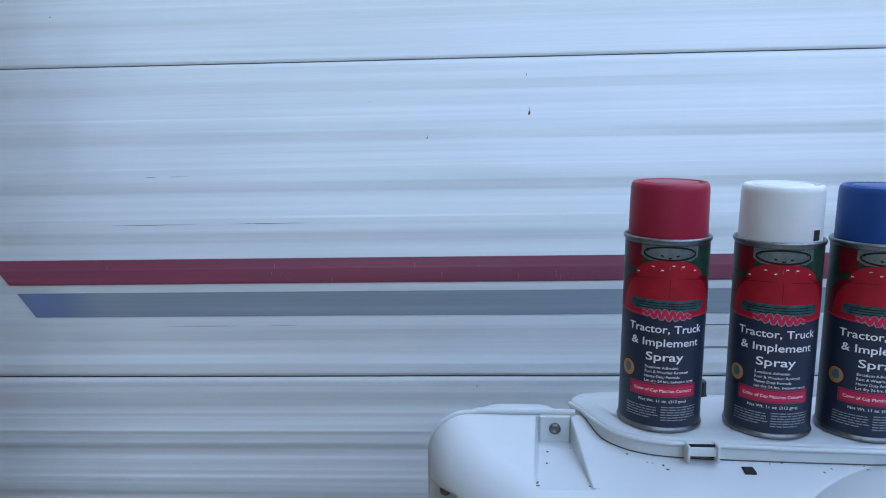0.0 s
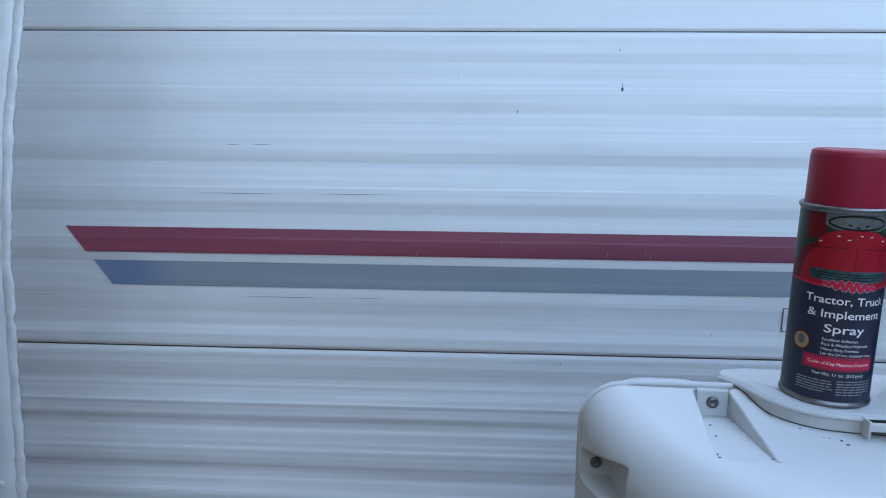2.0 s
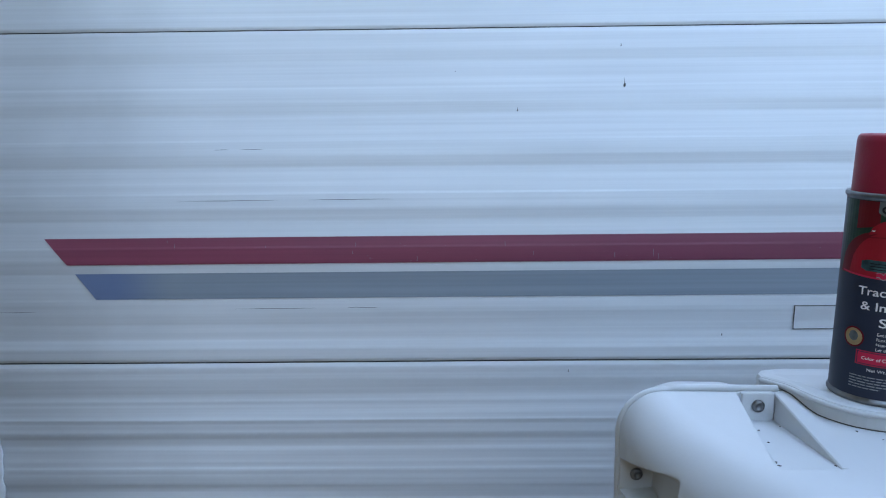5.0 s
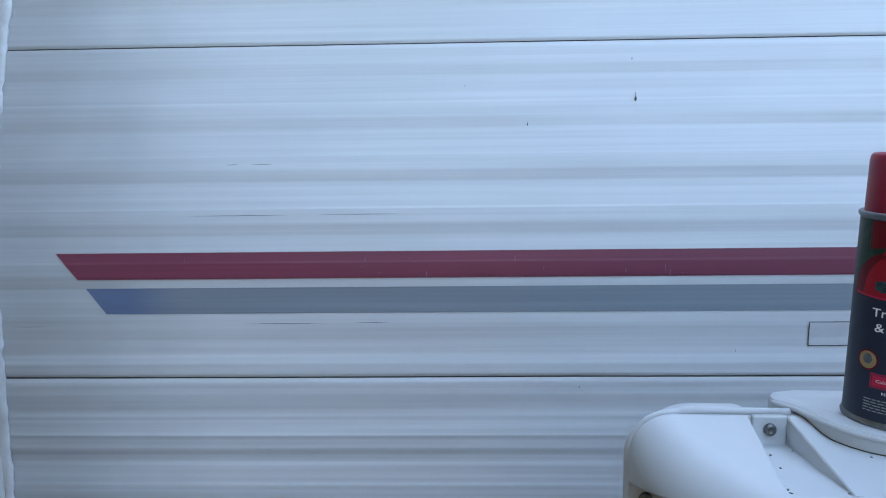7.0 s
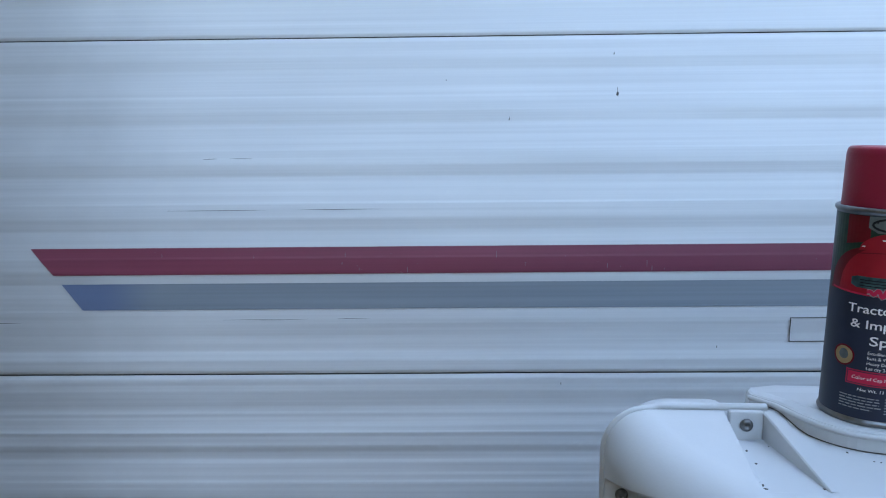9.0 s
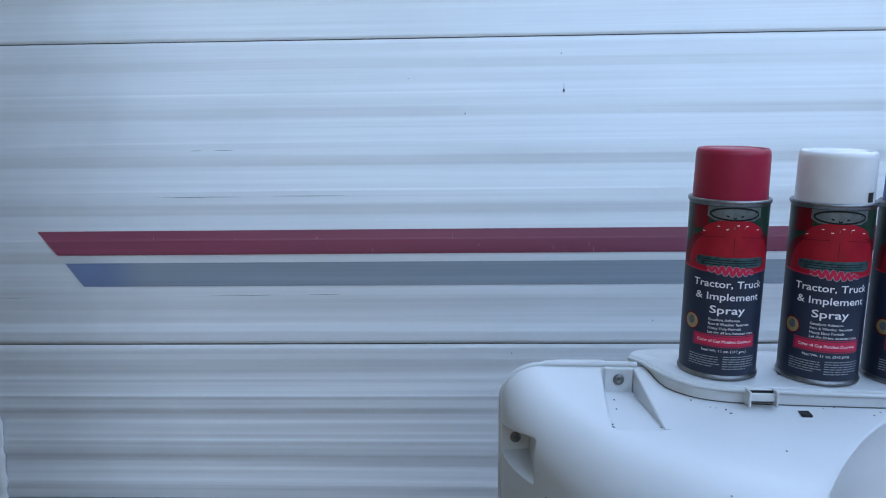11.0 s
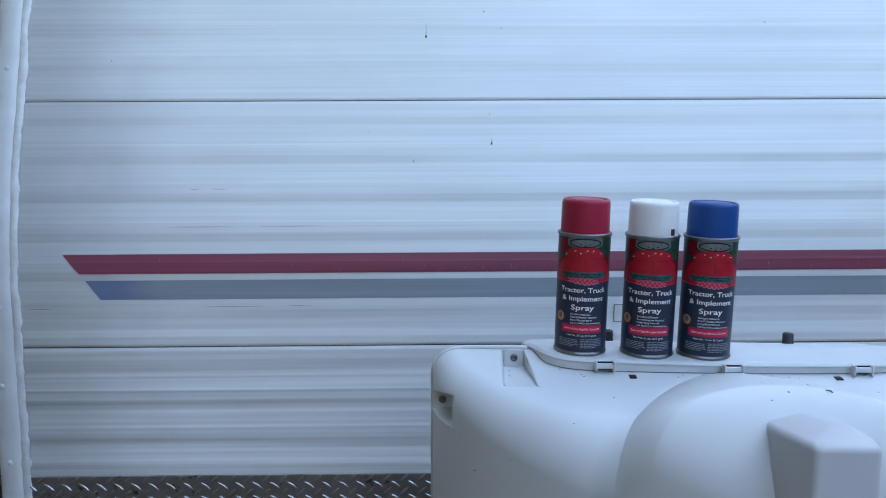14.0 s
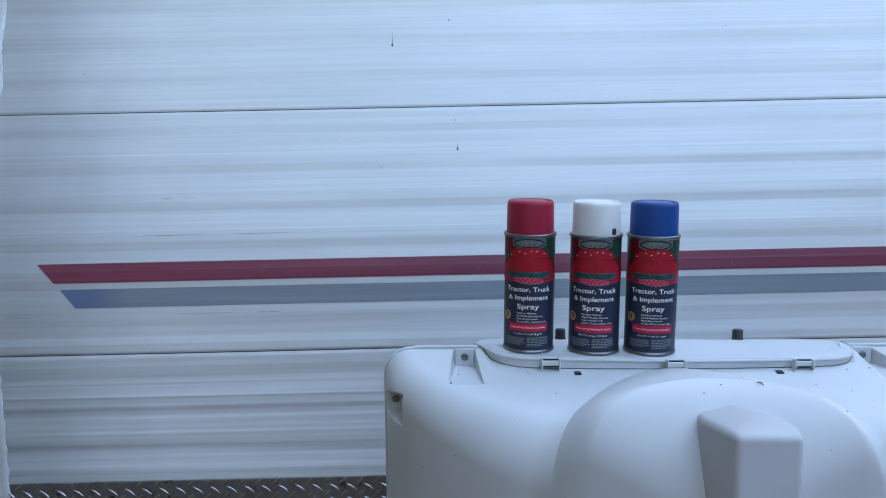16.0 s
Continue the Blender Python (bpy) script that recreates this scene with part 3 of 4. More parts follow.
layers = [[bm.verts.new((CX + (x - CX) * k, y, z + dz)) for x, z in back_line] for y, k, dz in ((BACK, 1.0, -0.006), (BACK + 0.012, 1.0, -0.001), (BACK + 0.035, 0.99, 0.0), (BACK + 0.060, 0.97, -0.006), (BACK + 0.075, 0.94, -0.020))]
for r0, r1 in zip(layers, layers[1:]):
    for i in range(len(back_line) - 1):
        bm.faces.new((r0[i], r0[i + 1], r1[i + 1], r1[i]))
bm.faces.new(layers[-1])
bmesh.ops.recalc_face_normals(bm, faces=bm.faces)
on_cover("rear_panel", bm, COVER, smooth=True)

# lid, with a bead along its front edge
LID_A, LID_TOP = 0.254, 1.0898


def lid_edge(u):
    """The lid's front edge, u from -1 at its left end to 1."""
    return CX + 0.004 + LID_A * u, 1.192 + 0.008 * u * u + 0.088 * abs(u) ** 15


def lid_lift(x, y):
    return 0.0016 - 0.013 * min(0.02, x - CX) + 0.052 * (min(y, 1.255) - 1.235) - 0.12 * max(0.0, y - 1.255)


bm = bmesh.new()
us = [math.sin(math.pi / 2 * (-1 + i / 40)) for i in range(81)]
edge = [lid_edge(u) for u in us]
loop = edge + [(CX + 0.004 + 0.985 * LID_A, 1.305), (CX + 0.004 + 0.95 * LID_A, 1.322), (CX + 0.004 + 0.86 * LID_A, 1.335), (CX + 0.004, 1.340), (CX + 0.004 - 0.86 * LID_A, 1.335), (CX + 0.004 - 0.95 * LID_A, 1.322), (CX + 0.004 - 0.985 * LID_A, 1.305)]
layers = []
for inset, z in ((0.0, -0.019), (0.0, -0.004), (0.0012, -0.0010), (0.0035, 0.0), (0.012, 0.0004)):
    layers.append([bm.verts.new((CX + 0.004 + (x - CX - 0.004) * (1 - inset / LID_A), 1.26 + (y - 1.26) * (1 - inset / 0.08), LID_TOP + z + lid_lift(x, y))) for x, y in loop])
for a, b in zip(layers, layers[1:]):
    for i in range(len(loop)):
        j = (i + 1) % len(loop)
        bm.faces.new((a[i], a[j], b[j], b[i]))
bm.faces.new(layers[-1])
bmesh.ops.recalc_face_normals(bm, faces=bm.faces)
lid = on_cover("lid", bm, COVER, "flat white lid with rounded front edge")
on_cover("lid_bead", tube(bmesh.new(), [(x, y - 0.0012, LID_TOP - 0.0032 + lid_lift(x, y)) for x, y in edge], 0.0021, 8), COVER, smooth=True)
# thin dark tube that draws the shadow line under the lid's edge
on_cover("lid_shadow_line", tube(bmesh.new(), [(x, y - 0.0003, crown(x, y) + 0.0004) for x, y in edge], 0.0005, 6), DIRT_AND_SHADE, smooth=True)

for x in (0.757, 0.914, 1.076):
    y = lid_edge((x - CX) / LID_A)[1]
    z = LID_TOP - 0.0075 + lid_lift(x, y)
    bm = bmesh.new()
    for s in (-1, 1):
        box(bm, x + s * 0.0110 - 0.0010, x + s * 0.0110 + 0.0010, y - 0.012, y + 0.005, z - 0.0065, z + 0.0068, 0.0008)
    box(bm, x - 0.0105, x + 0.0105, y - 0.0090, y - 0.0050, z - 0.0022, z + 0.0042, 0.0008)
    latch = on_cover("latch", bm, COVER, "white moulded latch")
    bm = bmesh.new()
    box(bm, x - 0.0102, x + 0.0102, y - 0.0046, y - 0.0034, z - 0.0045, z + 0.0058)
    on_cover("latch_slot", bm, HOLE)
for x, y in ((0.790, 1.1815), (1.043, 1.1815)):
    z = crown(x, y)
    bm = box(bmesh.new(), -0.0042, 0.0042, -0.0045, 0.0045, -0.004, 0.0012)
    bm.transform(Matrix.Translation((x, y, z)) @ pose(0, 0, 0, 6))
    on_cover("vent_slot", bm, HOLE)
# smooth cheeks of the two screw pockets
for side in (-1, 1):
    for inner in ((True,) if side < 0 else (True, False)):
        bm = bmesh.new()
        rows = []
        for j in range(13):
            y = 1.2515 - 0.095 * j / 12
            k = (1.252 - y) / 0.096
            u = 0.251 - 0.006 * k + 0.0024 if inner else 0.281 + (0.008 if side < 0 else 0.020) * k - 0.0022
            back = -0.0056 if inner else 0.0052
            x0, x1 = CX + side * u, CX + side * (u + back)
            top = max(1.0674, crown(x1, y) + 0.0002)
            rows.append([bm.verts.new(p) for p in ((x0, y, 1.0660), (x0, y, top - 0.0010), ((5 * x0 + x1) / 6, y, top), (x1, y, top), (x1, y, 1.0660))])
        for a, b in zip(rows, rows[1:]):
            for i in range(5):
                bm.faces.new((a[i], a[(i + 1) % 5], b[(i + 1) % 5], b[i]))
        bm.faces.new(rows[0])
        bm.faces.new(rows[-1][::-1])
        bmesh.ops.recalc_face_normals(bm, faces=bm.faces)
        on_cover("pocket_cheek", bm, COVER)
for side in (-1, 1):
    x = CX + side * 0.2665
    bm = box(bmesh.new(), x - 0.0130, x + 0.0130, 1.2490, 1.2560, 1.064, 1.0892, 0.0012)
    on_cover("screw_plate", bm, COVER)
    bm = lathe(bmesh.new(), ((0.0050, 0.0), (0.0050, 0.0012), (0.0041, 0.0026), (0.0022, 0.0034), (0.0020, 0.0018), (0.0004, 0.0018)), 16)
    bm.transform(Matrix.Translation((x, 1.2490, 1.0790)) @ pose(0, 0, 0, 90))
    on_cover("screw", bm, STEEL, smooth=True)
for s in (-1, 1):
    bm = lathe(bmesh.new(), ((0.0050, 0.0), (0.0050, 0.0012), (0.0041, 0.0026), (0.0022, 0.0034), (0.0020, 0.0018), (0.0004, 0.0018)), 16)
    bm.transform(Matrix.Translation((CX + s * 0.3590, 1.2490, 1.0225)) @ pose(0, 0, 0, 90, 0, 0))
    on_cover("side_screw", bm, STEEL, smooth=True)
for x in (0.792, 1.048):
    bm = lathe(bmesh.new(), ((0.0080, 0.0), (0.0080, 0.003), (0.0074, 0.004), (0.0074, 0.0150), (0.0064, 0.0165), (0.001, 0.0167)), 14)
    bm.transform(Matrix.Translation((x, 1.328, LID_TOP - 0.002 + lid_lift(x, 1.328))))
    on_cover("knob", bm, BLACK, "black plastic knob", True)

# grit gathered in the screw pockets and along the lid
rng = random.Random(17)
grit = [(0.6345, 1.236, 1.0682, 0.0016)]
for k in range(14):
    grit.append((0.629 + 0.004 * rng.random() + 0.04 * (k % 3 == 0) * rng.random(), rng.uniform(1.160, 1.238), 1.0676, rng.uniform(0.0005, 0.0010)))
for k in range(16):
    u = rng.uniform(-0.9, 0.9)
    gx, gy = lid_edge(u)
    grit.append((gx, gy - rng.uniform(0.001, 0.012), None, rng.uniform(0.0005, 0.0011)))
for gx, gy, gz, r in grit:
    bm = bmesh.new()
    bmesh.ops.create_icosphere(bm, subdivisions=1, radius=r, matrix=Matrix.Translation((gx, gy, crown(gx, gy) if gz is None else gz)) @ Matrix.Rotation(rng.uniform(0, 3), 4, "Z") @ Matrix.Diagonal((rng.uniform(0.8, 2.4), 1, 0.6, 1)))
    on_cover("crumb", bm, DIRT_AND_SHADE)

# the boxy nose on the front
bm = bmesh.new()
foot = 0.505
ring = ((0.890, 1.060), (0.884, 1.004), (0.898, 0.946), (0.965, 0.957), (0.984, 1.002), (0.982, 1.060))
low = [bm.verts.new((CX + 0.01 + (x - CX - 0.01) * 1.10, y - 0.008, foot)) for x, y in ring]
high = [bm.verts.new((x, y, z)) for (x, y), z in zip(ring, (1.068, 1.0725, 1.075, 1.070, 1.062, 1.058))]
peak = [bm.verts.new(c) for c in ((0.928, 1.040, 1.078), (0.929, 0.985, 1.0810), (0.956, 0.997, 1.0785), (0.954, 1.030, 1.074))]
for i in range(5):
    bm.faces.new((low[i], low[i + 1], high[i + 1], high[i]))
bm.faces.new((high[0], high[1], peak[1], peak[0]))
bm.faces.new((high[1], high[2], peak[1]))
bm.faces.new((high[2], high[3], peak[2], peak[1]))
bm.faces.new((high[3], high[4], peak[2]))
bm.faces.new((high[4], high[5], peak[3], peak[2]))
bm.faces.new((peak[0], peak[1], peak[2], peak[3]))
bm.faces.new((high[5], high[0], peak[0], peak[3]))
bmesh.ops.recalc_face_normals(bm, faces=bm.faces)
bmesh.ops.bevel(bm, geom=[e for e in bm.edges if len(e.link_faces) == 2], offset=0.0065, segments=4, affect="EDGES", profile=0.5)
on_cover("nose", bm, BOX, "grey-white boxy moulded nose", True)

# crumbs of dirt on the cover, one of them a curled bit of leaf
bit = [(0.962, 1.058), (0.965, 1.058), (0.967, 1.056), (0.967, 1.054)]
on_cover("crumb", tube(bmesh.new(), curve_points([(x, y, crown(x, y) + 0.001) for x, y in bit], 4), 0.0006, 6), DIRT_AND_SHADE)
rng = random.Random(4)
for k in range(26):
    a, q = rng.uniform(0.35, 2.9), rng.uniform(0.55, 1.12)
    p = cover_point(a, q)
    r = rng.uniform(0.0006, 0.0013)
    bm = bmesh.new()
    bmesh.ops.create_icosphere(bm, subdivisions=1, radius=r, matrix=Matrix.Translation(p) @ Matrix.Diagonal((rng.uniform(0.7, 2.2), 1, 0.6, 1)))
    on_cover("crumb", bm, DIRT_AND_SHADE)


# ---- spray cans ----
CAN_R, CAN_H = 0.0322, 0.1535


def bend(bm, v0, lift=0.0004, squeeze=1.0):
    """Wraps flat art (x along the label, y up) round the can; the label's middle faces -y."""
    for v in bm.verts:
        a, r = v.co.x * squeeze / CAN_R, CAN_R + lift + v.co.z
        v.co = Vector((r * math.sin(a), -r * math.cos(a), v0 + v.co.y))
    return bm


def flat_shape(points, step=0.003):
    """A flat outline filled with narrow columns, so that it bends well. points: (x, low, high) from left to right."""
    bm = bmesh.new()
    rows = []
    for (x0, l0, h0), (x1, l1, h1) in zip(points, points[1:]):
        n = max(1, math.ceil((x1 - x0) / step))
        for k in range(n):
            u = k / n
            rows.append((x0 + (x1 - x0) * u, l0 + (l1 - l0) * u, h0 + (h1 - h0) * u))
    rows.append(points[-1])
    pairs = [(bm.verts.new((x, l, 0)), bm.verts.new((x, h, 0))) for x, l, h in rows]
    for (a, b), (c, d) in zip(pairs, pairs[1:]):
        bm.faces.new((a, c, d, b))
    return bm


def lettering(text, size, width, spacing=1.0, bold=0.0):
    """Words as a flat mesh of a given width, centred on x."""
    cu = bpy.data.curves.new("words", "FONT")
    cu.body, cu.size, cu.align_x, cu.space_character = text, size, "CENTER", spacing
    cu.resolution_u, cu.offset = 3, bold
    ob = bpy.data.objects.new("words", cu)
    me = bpy.data.meshes.new_from_object(ob)
    bm = bmesh.new()
    bm.from_mesh(me)
    bpy.data.objects.remove(ob)
    bpy.data.meshes.remove(me)
    xs = [v.co.x for v in bm.verts]
    k = width / (max(xs) - min(xs))
    mid = (max(xs) + min(xs)) / 2
    for v in bm.verts:
        v.co.x = (v.co.x - mid) * k
    return bm


def stroke(points, w):
    """A flat brush line."""
    bm = bmesh.new()
    pts = [Vector((*p, 0)) for p in points]
    pairs = []
    for i, p in enumerate(pts):
        d = (pts[min(i + 1, len(pts) - 1)] - pts[max(i - 1, 0)]).normalized()
        s = Vector((-d.y, d.x, 0)) * w / 2
        pairs.append((bm.verts.new(p - s), bm.verts.new(p + s)))
    for (a, b), (c, d) in zip(pairs, pairs[1:]):
        bm.faces.new((a, c, d, b))
    return bm


def spray_can(cap_material, colour, notch, at, turn):
    can = thing("spray_can", f"spray paint can with {colour} plastic cap and dark blue label", "spray can", at, "spray cans on the tank cover")
    can.rotation_euler = (radians(3.0), radians(1.7), radians(turn))
    tin = part("can_body", lathe(bmesh.new(), ((0.028, 0.0015), (0.0310, 0.0), (0.0332, 0.0008), (0.0336, 0.0022), (0.0330, 0.0036), (CAN_R, 0.0046), (CAN_R, 0.1490), (0.0330, 0.1500),
                                               (0.0338, 0.1512), (0.0338, 0.1530), (0.0328, 0.1540), (0.0312, 0.1535), (0.0305, 0.1500)), 72), TIN, can, "silver tinned steel body", True)
    label = bmesh.new()
    lathe(label, ((CAN_R + 0.00012, 0.0050), (CAN_R + 0.00012, 0.1488)), 72, close=False)
    part("label", label, NAVY, can, "dark navy printed label", True)
    # picture of a red bonnet over the dark part
    part("label_backdrop", bend(flat_shape([(-0.052, 0.094, 0.1486), (0.052, 0.094, 0.1486)]), 0, 0.0002), LABEL_GREEN, can)
    part("label_side_panel", bend(flat_shape([(-0.037, 0.128, 0.1484), (-0.0205, 0.131, 0.1484)]), 0, 0.0003), LABEL_RED_DEEP, can)
    def hood(half, low, rise, power):
        return [(half * (i / 16 - 1), low, low + rise * max(0.0, 1 - abs(i / 16 - 1) ** power) ** 0.55) for i in range(33)]

    part("label_bonnet_flank", bend(flat_shape(hood(0.050, 0.0945, 0.0340, 3.4)), 0, 0.00036), LABEL_RED_DEEP, can, "printed dark red flanks of the bonnet")
    part("label_bonnet", bend(flat_shape(hood(0.040, 0.0950, 0.0340, 2.8)), 0, 0.00046), LABEL_RED, can, "printed red bonnet")
    part("label_bonnet_top", bend(flat_shape([(x, 0.1245 + 0.0030 * (1 - (x / 0.027) ** 2), h) for x, _, h in hood(0.027, 0.1245, 0.0135, 2.2)]), 0, 0.00054), LABEL_RED, can)
    for side in (-1, 1):
        part("label_crease", bend(stroke([(side * (0.006 + 0.0012 * i), 0.1240 - 0.0000022 * (6 + 1.2 * i) ** 2) for i in range(26)], 0.0006), 0, 0.0005), LABEL_RED_DEEP, can)
    part("label_centre_crease", bend(stroke([(0.001, 0.1235), (0.001, 0.1190), (0.001, 0.1090)], 0.0005), 0, 0.0005), LABEL_RED_DEEP, can)
    part("label_windscreen", bend(flat_shape([(-0.022, 0.1405, 0.1484), (-0.016, 0.1372, 0.1486), (0.016, 0.1372, 0.1486), (0.022, 0.1405, 0.1484)]), 0, 0.0005), LABEL_GREY, can)
    ring = [(0.0195 * math.cos(a), 0.1428 + 0.0050 * math.sin(a)) for a in [2 * math.pi * i / 40 for i in range(41)]]
    part("label_wheel", bend(stroke(ring, 0.0014), 0, 0.0006), LABEL_BLACK, can)
    part("label_wheel_spoke", bend(stroke([(-0.017, 0.1445), (-0.006, 0.1412), (0.0, 0.1392), (0.006, 0.1412), (0.017, 0.1445)], 0.0012), 0, 0.0006), LABEL_BLACK, can)
    for x, y in ((-0.012, 0.1325), (0.003, 0.1335), (0.010, 0.1330), (-0.005, 0.1300), (0.020, 0.1300), (-0.024, 0.1275)):
        part("label_glint", bend(stroke([(x - 0.0010, y), (x + 0.0010, y + 0.0001)], 0.0007), 0, 0.0006), PRINT, can)
    part("label_badge", bend(stroke([(0.000, 0.1315), (0.009, 0.1315)], 0.0022), 0, 0.0006), LABEL_GREY, can)
    part("label_grille", bend(flat_shape([(-0.030, 0.1005, 0.1055), (-0.026, 0.0985, 0.1068), (0.026, 0.0985, 0.1068), (0.030, 0.1005, 0.1055)]), 0, 0.0005), LABEL_TEAL, can)
    for k in range(3):
        part("label_grille_bar", bend(stroke([(-0.024 + 0.004 * i, 0.1003 + 0.0020 * k) for i in range(13)], 0.0006), 0, 0.0006), LABEL_BLACK, can)
    part("label_band", bend(stroke([(-0.046 + 0.004 * i, 0.0938 + 0.0022 * (abs(-0.046 + 0.004 * i) / 0.046) ** 2) for i in range(24)], 0.0013), 0, 0.0007), LABEL_PINK, can)
    # a scrawled emblem, drawn as plain strokes
    zig = [(-0.0190 + 0.0380 * i / 80, 0.0955 + 0.0034 * math.sin(i * 0.55) * (1 - abs(i / 40 - 1) ** 2) + 0.0010 * (1 - i / 40)) for i in range(81)]
    part("emblem_outline", bend(stroke(zig, 0.0036), -0.0002, 0.0008), PRINT_DIM, can)
    part("emblem", bend(stroke(zig, 0.0025), 0, 0.0010), LABEL_PINK, can)
    # words
    for text, size, width, y in (("Tractor, Truck", 0.0086, 0.0600, 0.0812), ("& Implement", 0.0086, 0.0545, 0.0705), ("Spray", 0.0092, 0.0285, 0.0590)):
        bm = lettering(text, size, width, bold=0.00009)
        part("title_lettering", bend(bm, y, 0.0006), PRINT, can)
    for text, width, y in (("Excellent Adhesion", 0.0250, 0.0525), ("Rust & Weather Resistant", 0.0335, 0.0488), ("Heavy Duty Formula", 0.0265, 0.0451), ("Let dry 24 hrs. between coats", 0.0385, 0.0414)):
        bm = lettering(text, 0.0031, width)
        bmesh.ops.translate(bm, verts=bm.verts, vec=(-0.0145 + width / 2, 0, 0))
        part("small_lettering", bend(bm, y, 0.0006), PRINT, can)
    part("banner_edge", bend(flat_shape([(-0.0270, 0.0296, 0.0402), (0.0270, 0.0296, 0.0402)]), 0, 0.0003), LABEL_PINK, can)
    part("banner_line", bend(flat_shape([(-0.0263, 0.0303, 0.0395), (0.0263, 0.0303, 0.0395)]), 0, 0.00042), NAVY, can)
    part("banner", bend(flat_shape([(-0.0256, 0.0309, 0.0389), (0.0256, 0.0309, 0.0389)]), 0, 0.0005), LABEL_PINK, can, "red banner")
    part("banner_lettering", bend(lettering("Color of Cap Matches Contents", 0.0034, 0.0455), 0.0338, 0.0007), PRINT, can)
    part("weight_lettering", bend(lettering("Net Wt. 11 oz. (312 gms)", 0.0032, 0.0370), 0.0254, 0.0006), PRINT, can)
    disc = [(-0.0300 + 0.0070 * math.cos(a), 0.0490 + 0.0070 * math.sin(a)) for a in [2 * math.pi * i / 28 for i in range(29)]]
    part("seal", bend(flat_shape([(-0.0370 + 0.0140 * i / 12, 0.0490 - 0.0070 * math.sqrt(max(0, 1 - (i / 6 - 1) ** 2)), 0.0490 + 0.0070 * math.sqrt(max(0, 1 - (i / 6 - 1) ** 2))) for i in range(13)], 0.001), 0, 0.0005), LABEL_GOLD, can, "round gold seal")
    part("seal_ring", bend(stroke(disc, 0.0012), 0, 0.0006), LABEL_RED_DEEP, can)
    part("seal_face", bend(flat_shape([(-0.0335 + 0.0070 * i / 10, 0.0495 - 0.0035 * math.sqrt(max(0, 1 - (i / 5 - 1) ** 2)), 0.0495 + 0.0040 * math.sqrt(max(0, 1 - (i / 5 - 1) ** 2))) for i in range(11)], 0.001), 0, 0.0006), LABEL_GREY, can)
    rnd = random.Random(2)
    for x0, x1, y0, n in ((-0.0300, -0.0030, 0.0208, 5), (-0.0010, 0.0290, 0.0216, 6)):
        for k in range(n):
            x = x0
            end = x1 - (rnd.uniform(0.004, 0.012) if k == n - 1 else rnd.uniform(0, 0.002))
            while x < end:
                word = min(rnd.uniform(0.0020, 0.0055), end - x)
                part("fine_print_bar", bend(stroke([(x, y0 - 0.0021 * k), (x + word / 2, y0 - 0.0021 * k), (x + word, y0 - 0.0021 * k)], 0.0008), 0, 0.0005), PRINT_DIM, can)
                x += word + 0.0008
    cap = part("cap", lathe(bmesh.new(), ((0.0295, 0.1500), (0.0303, 0.1502), (0.0303, 0.1530), (0.0299, 0.1895), (0.0292, 0.1932), (0.0276, 0.1948), (0.0262, 0.1944), (0.0256, 0.1926),
                                          (0.0215, 0.1926), (0.0210, 0.1944), (0.0200, 0.1946), (0.0, 0.1946)), 64, close=False), cap_material, can, f"{colour} plastic cap", True)
    bm = flat_shape([(-0.0036, 0.1545, 0.1625), (0.0036, 0.1545, 0.1625)], 0.001)
    for v in bm.verts:
        a = radians(notch) + v.co.x / 0.0302
        v.co = Vector((0.0305 * math.sin(a), -0.0305 * math.cos(a), v.co.y))
    part("cap_notch", bm, BLACK if colour == "white" else cap_material, cap)
    return can


for cap_material, colour, notch, x, y, turn in ((CAP_RED, "red", -68, 0.7350, 1.238, -9), (CAP_WHITE, "white", 48, 0.8195, 1.232, -13.5), (CAP_BLUE, "blue", -75, 0.8925, 1.231, -9.5)):
    spray_can(cap_material, colour, notch, (x, y, LID_TOP + lid_lift(x, y) - (x - CX) * 0.01745), turn)

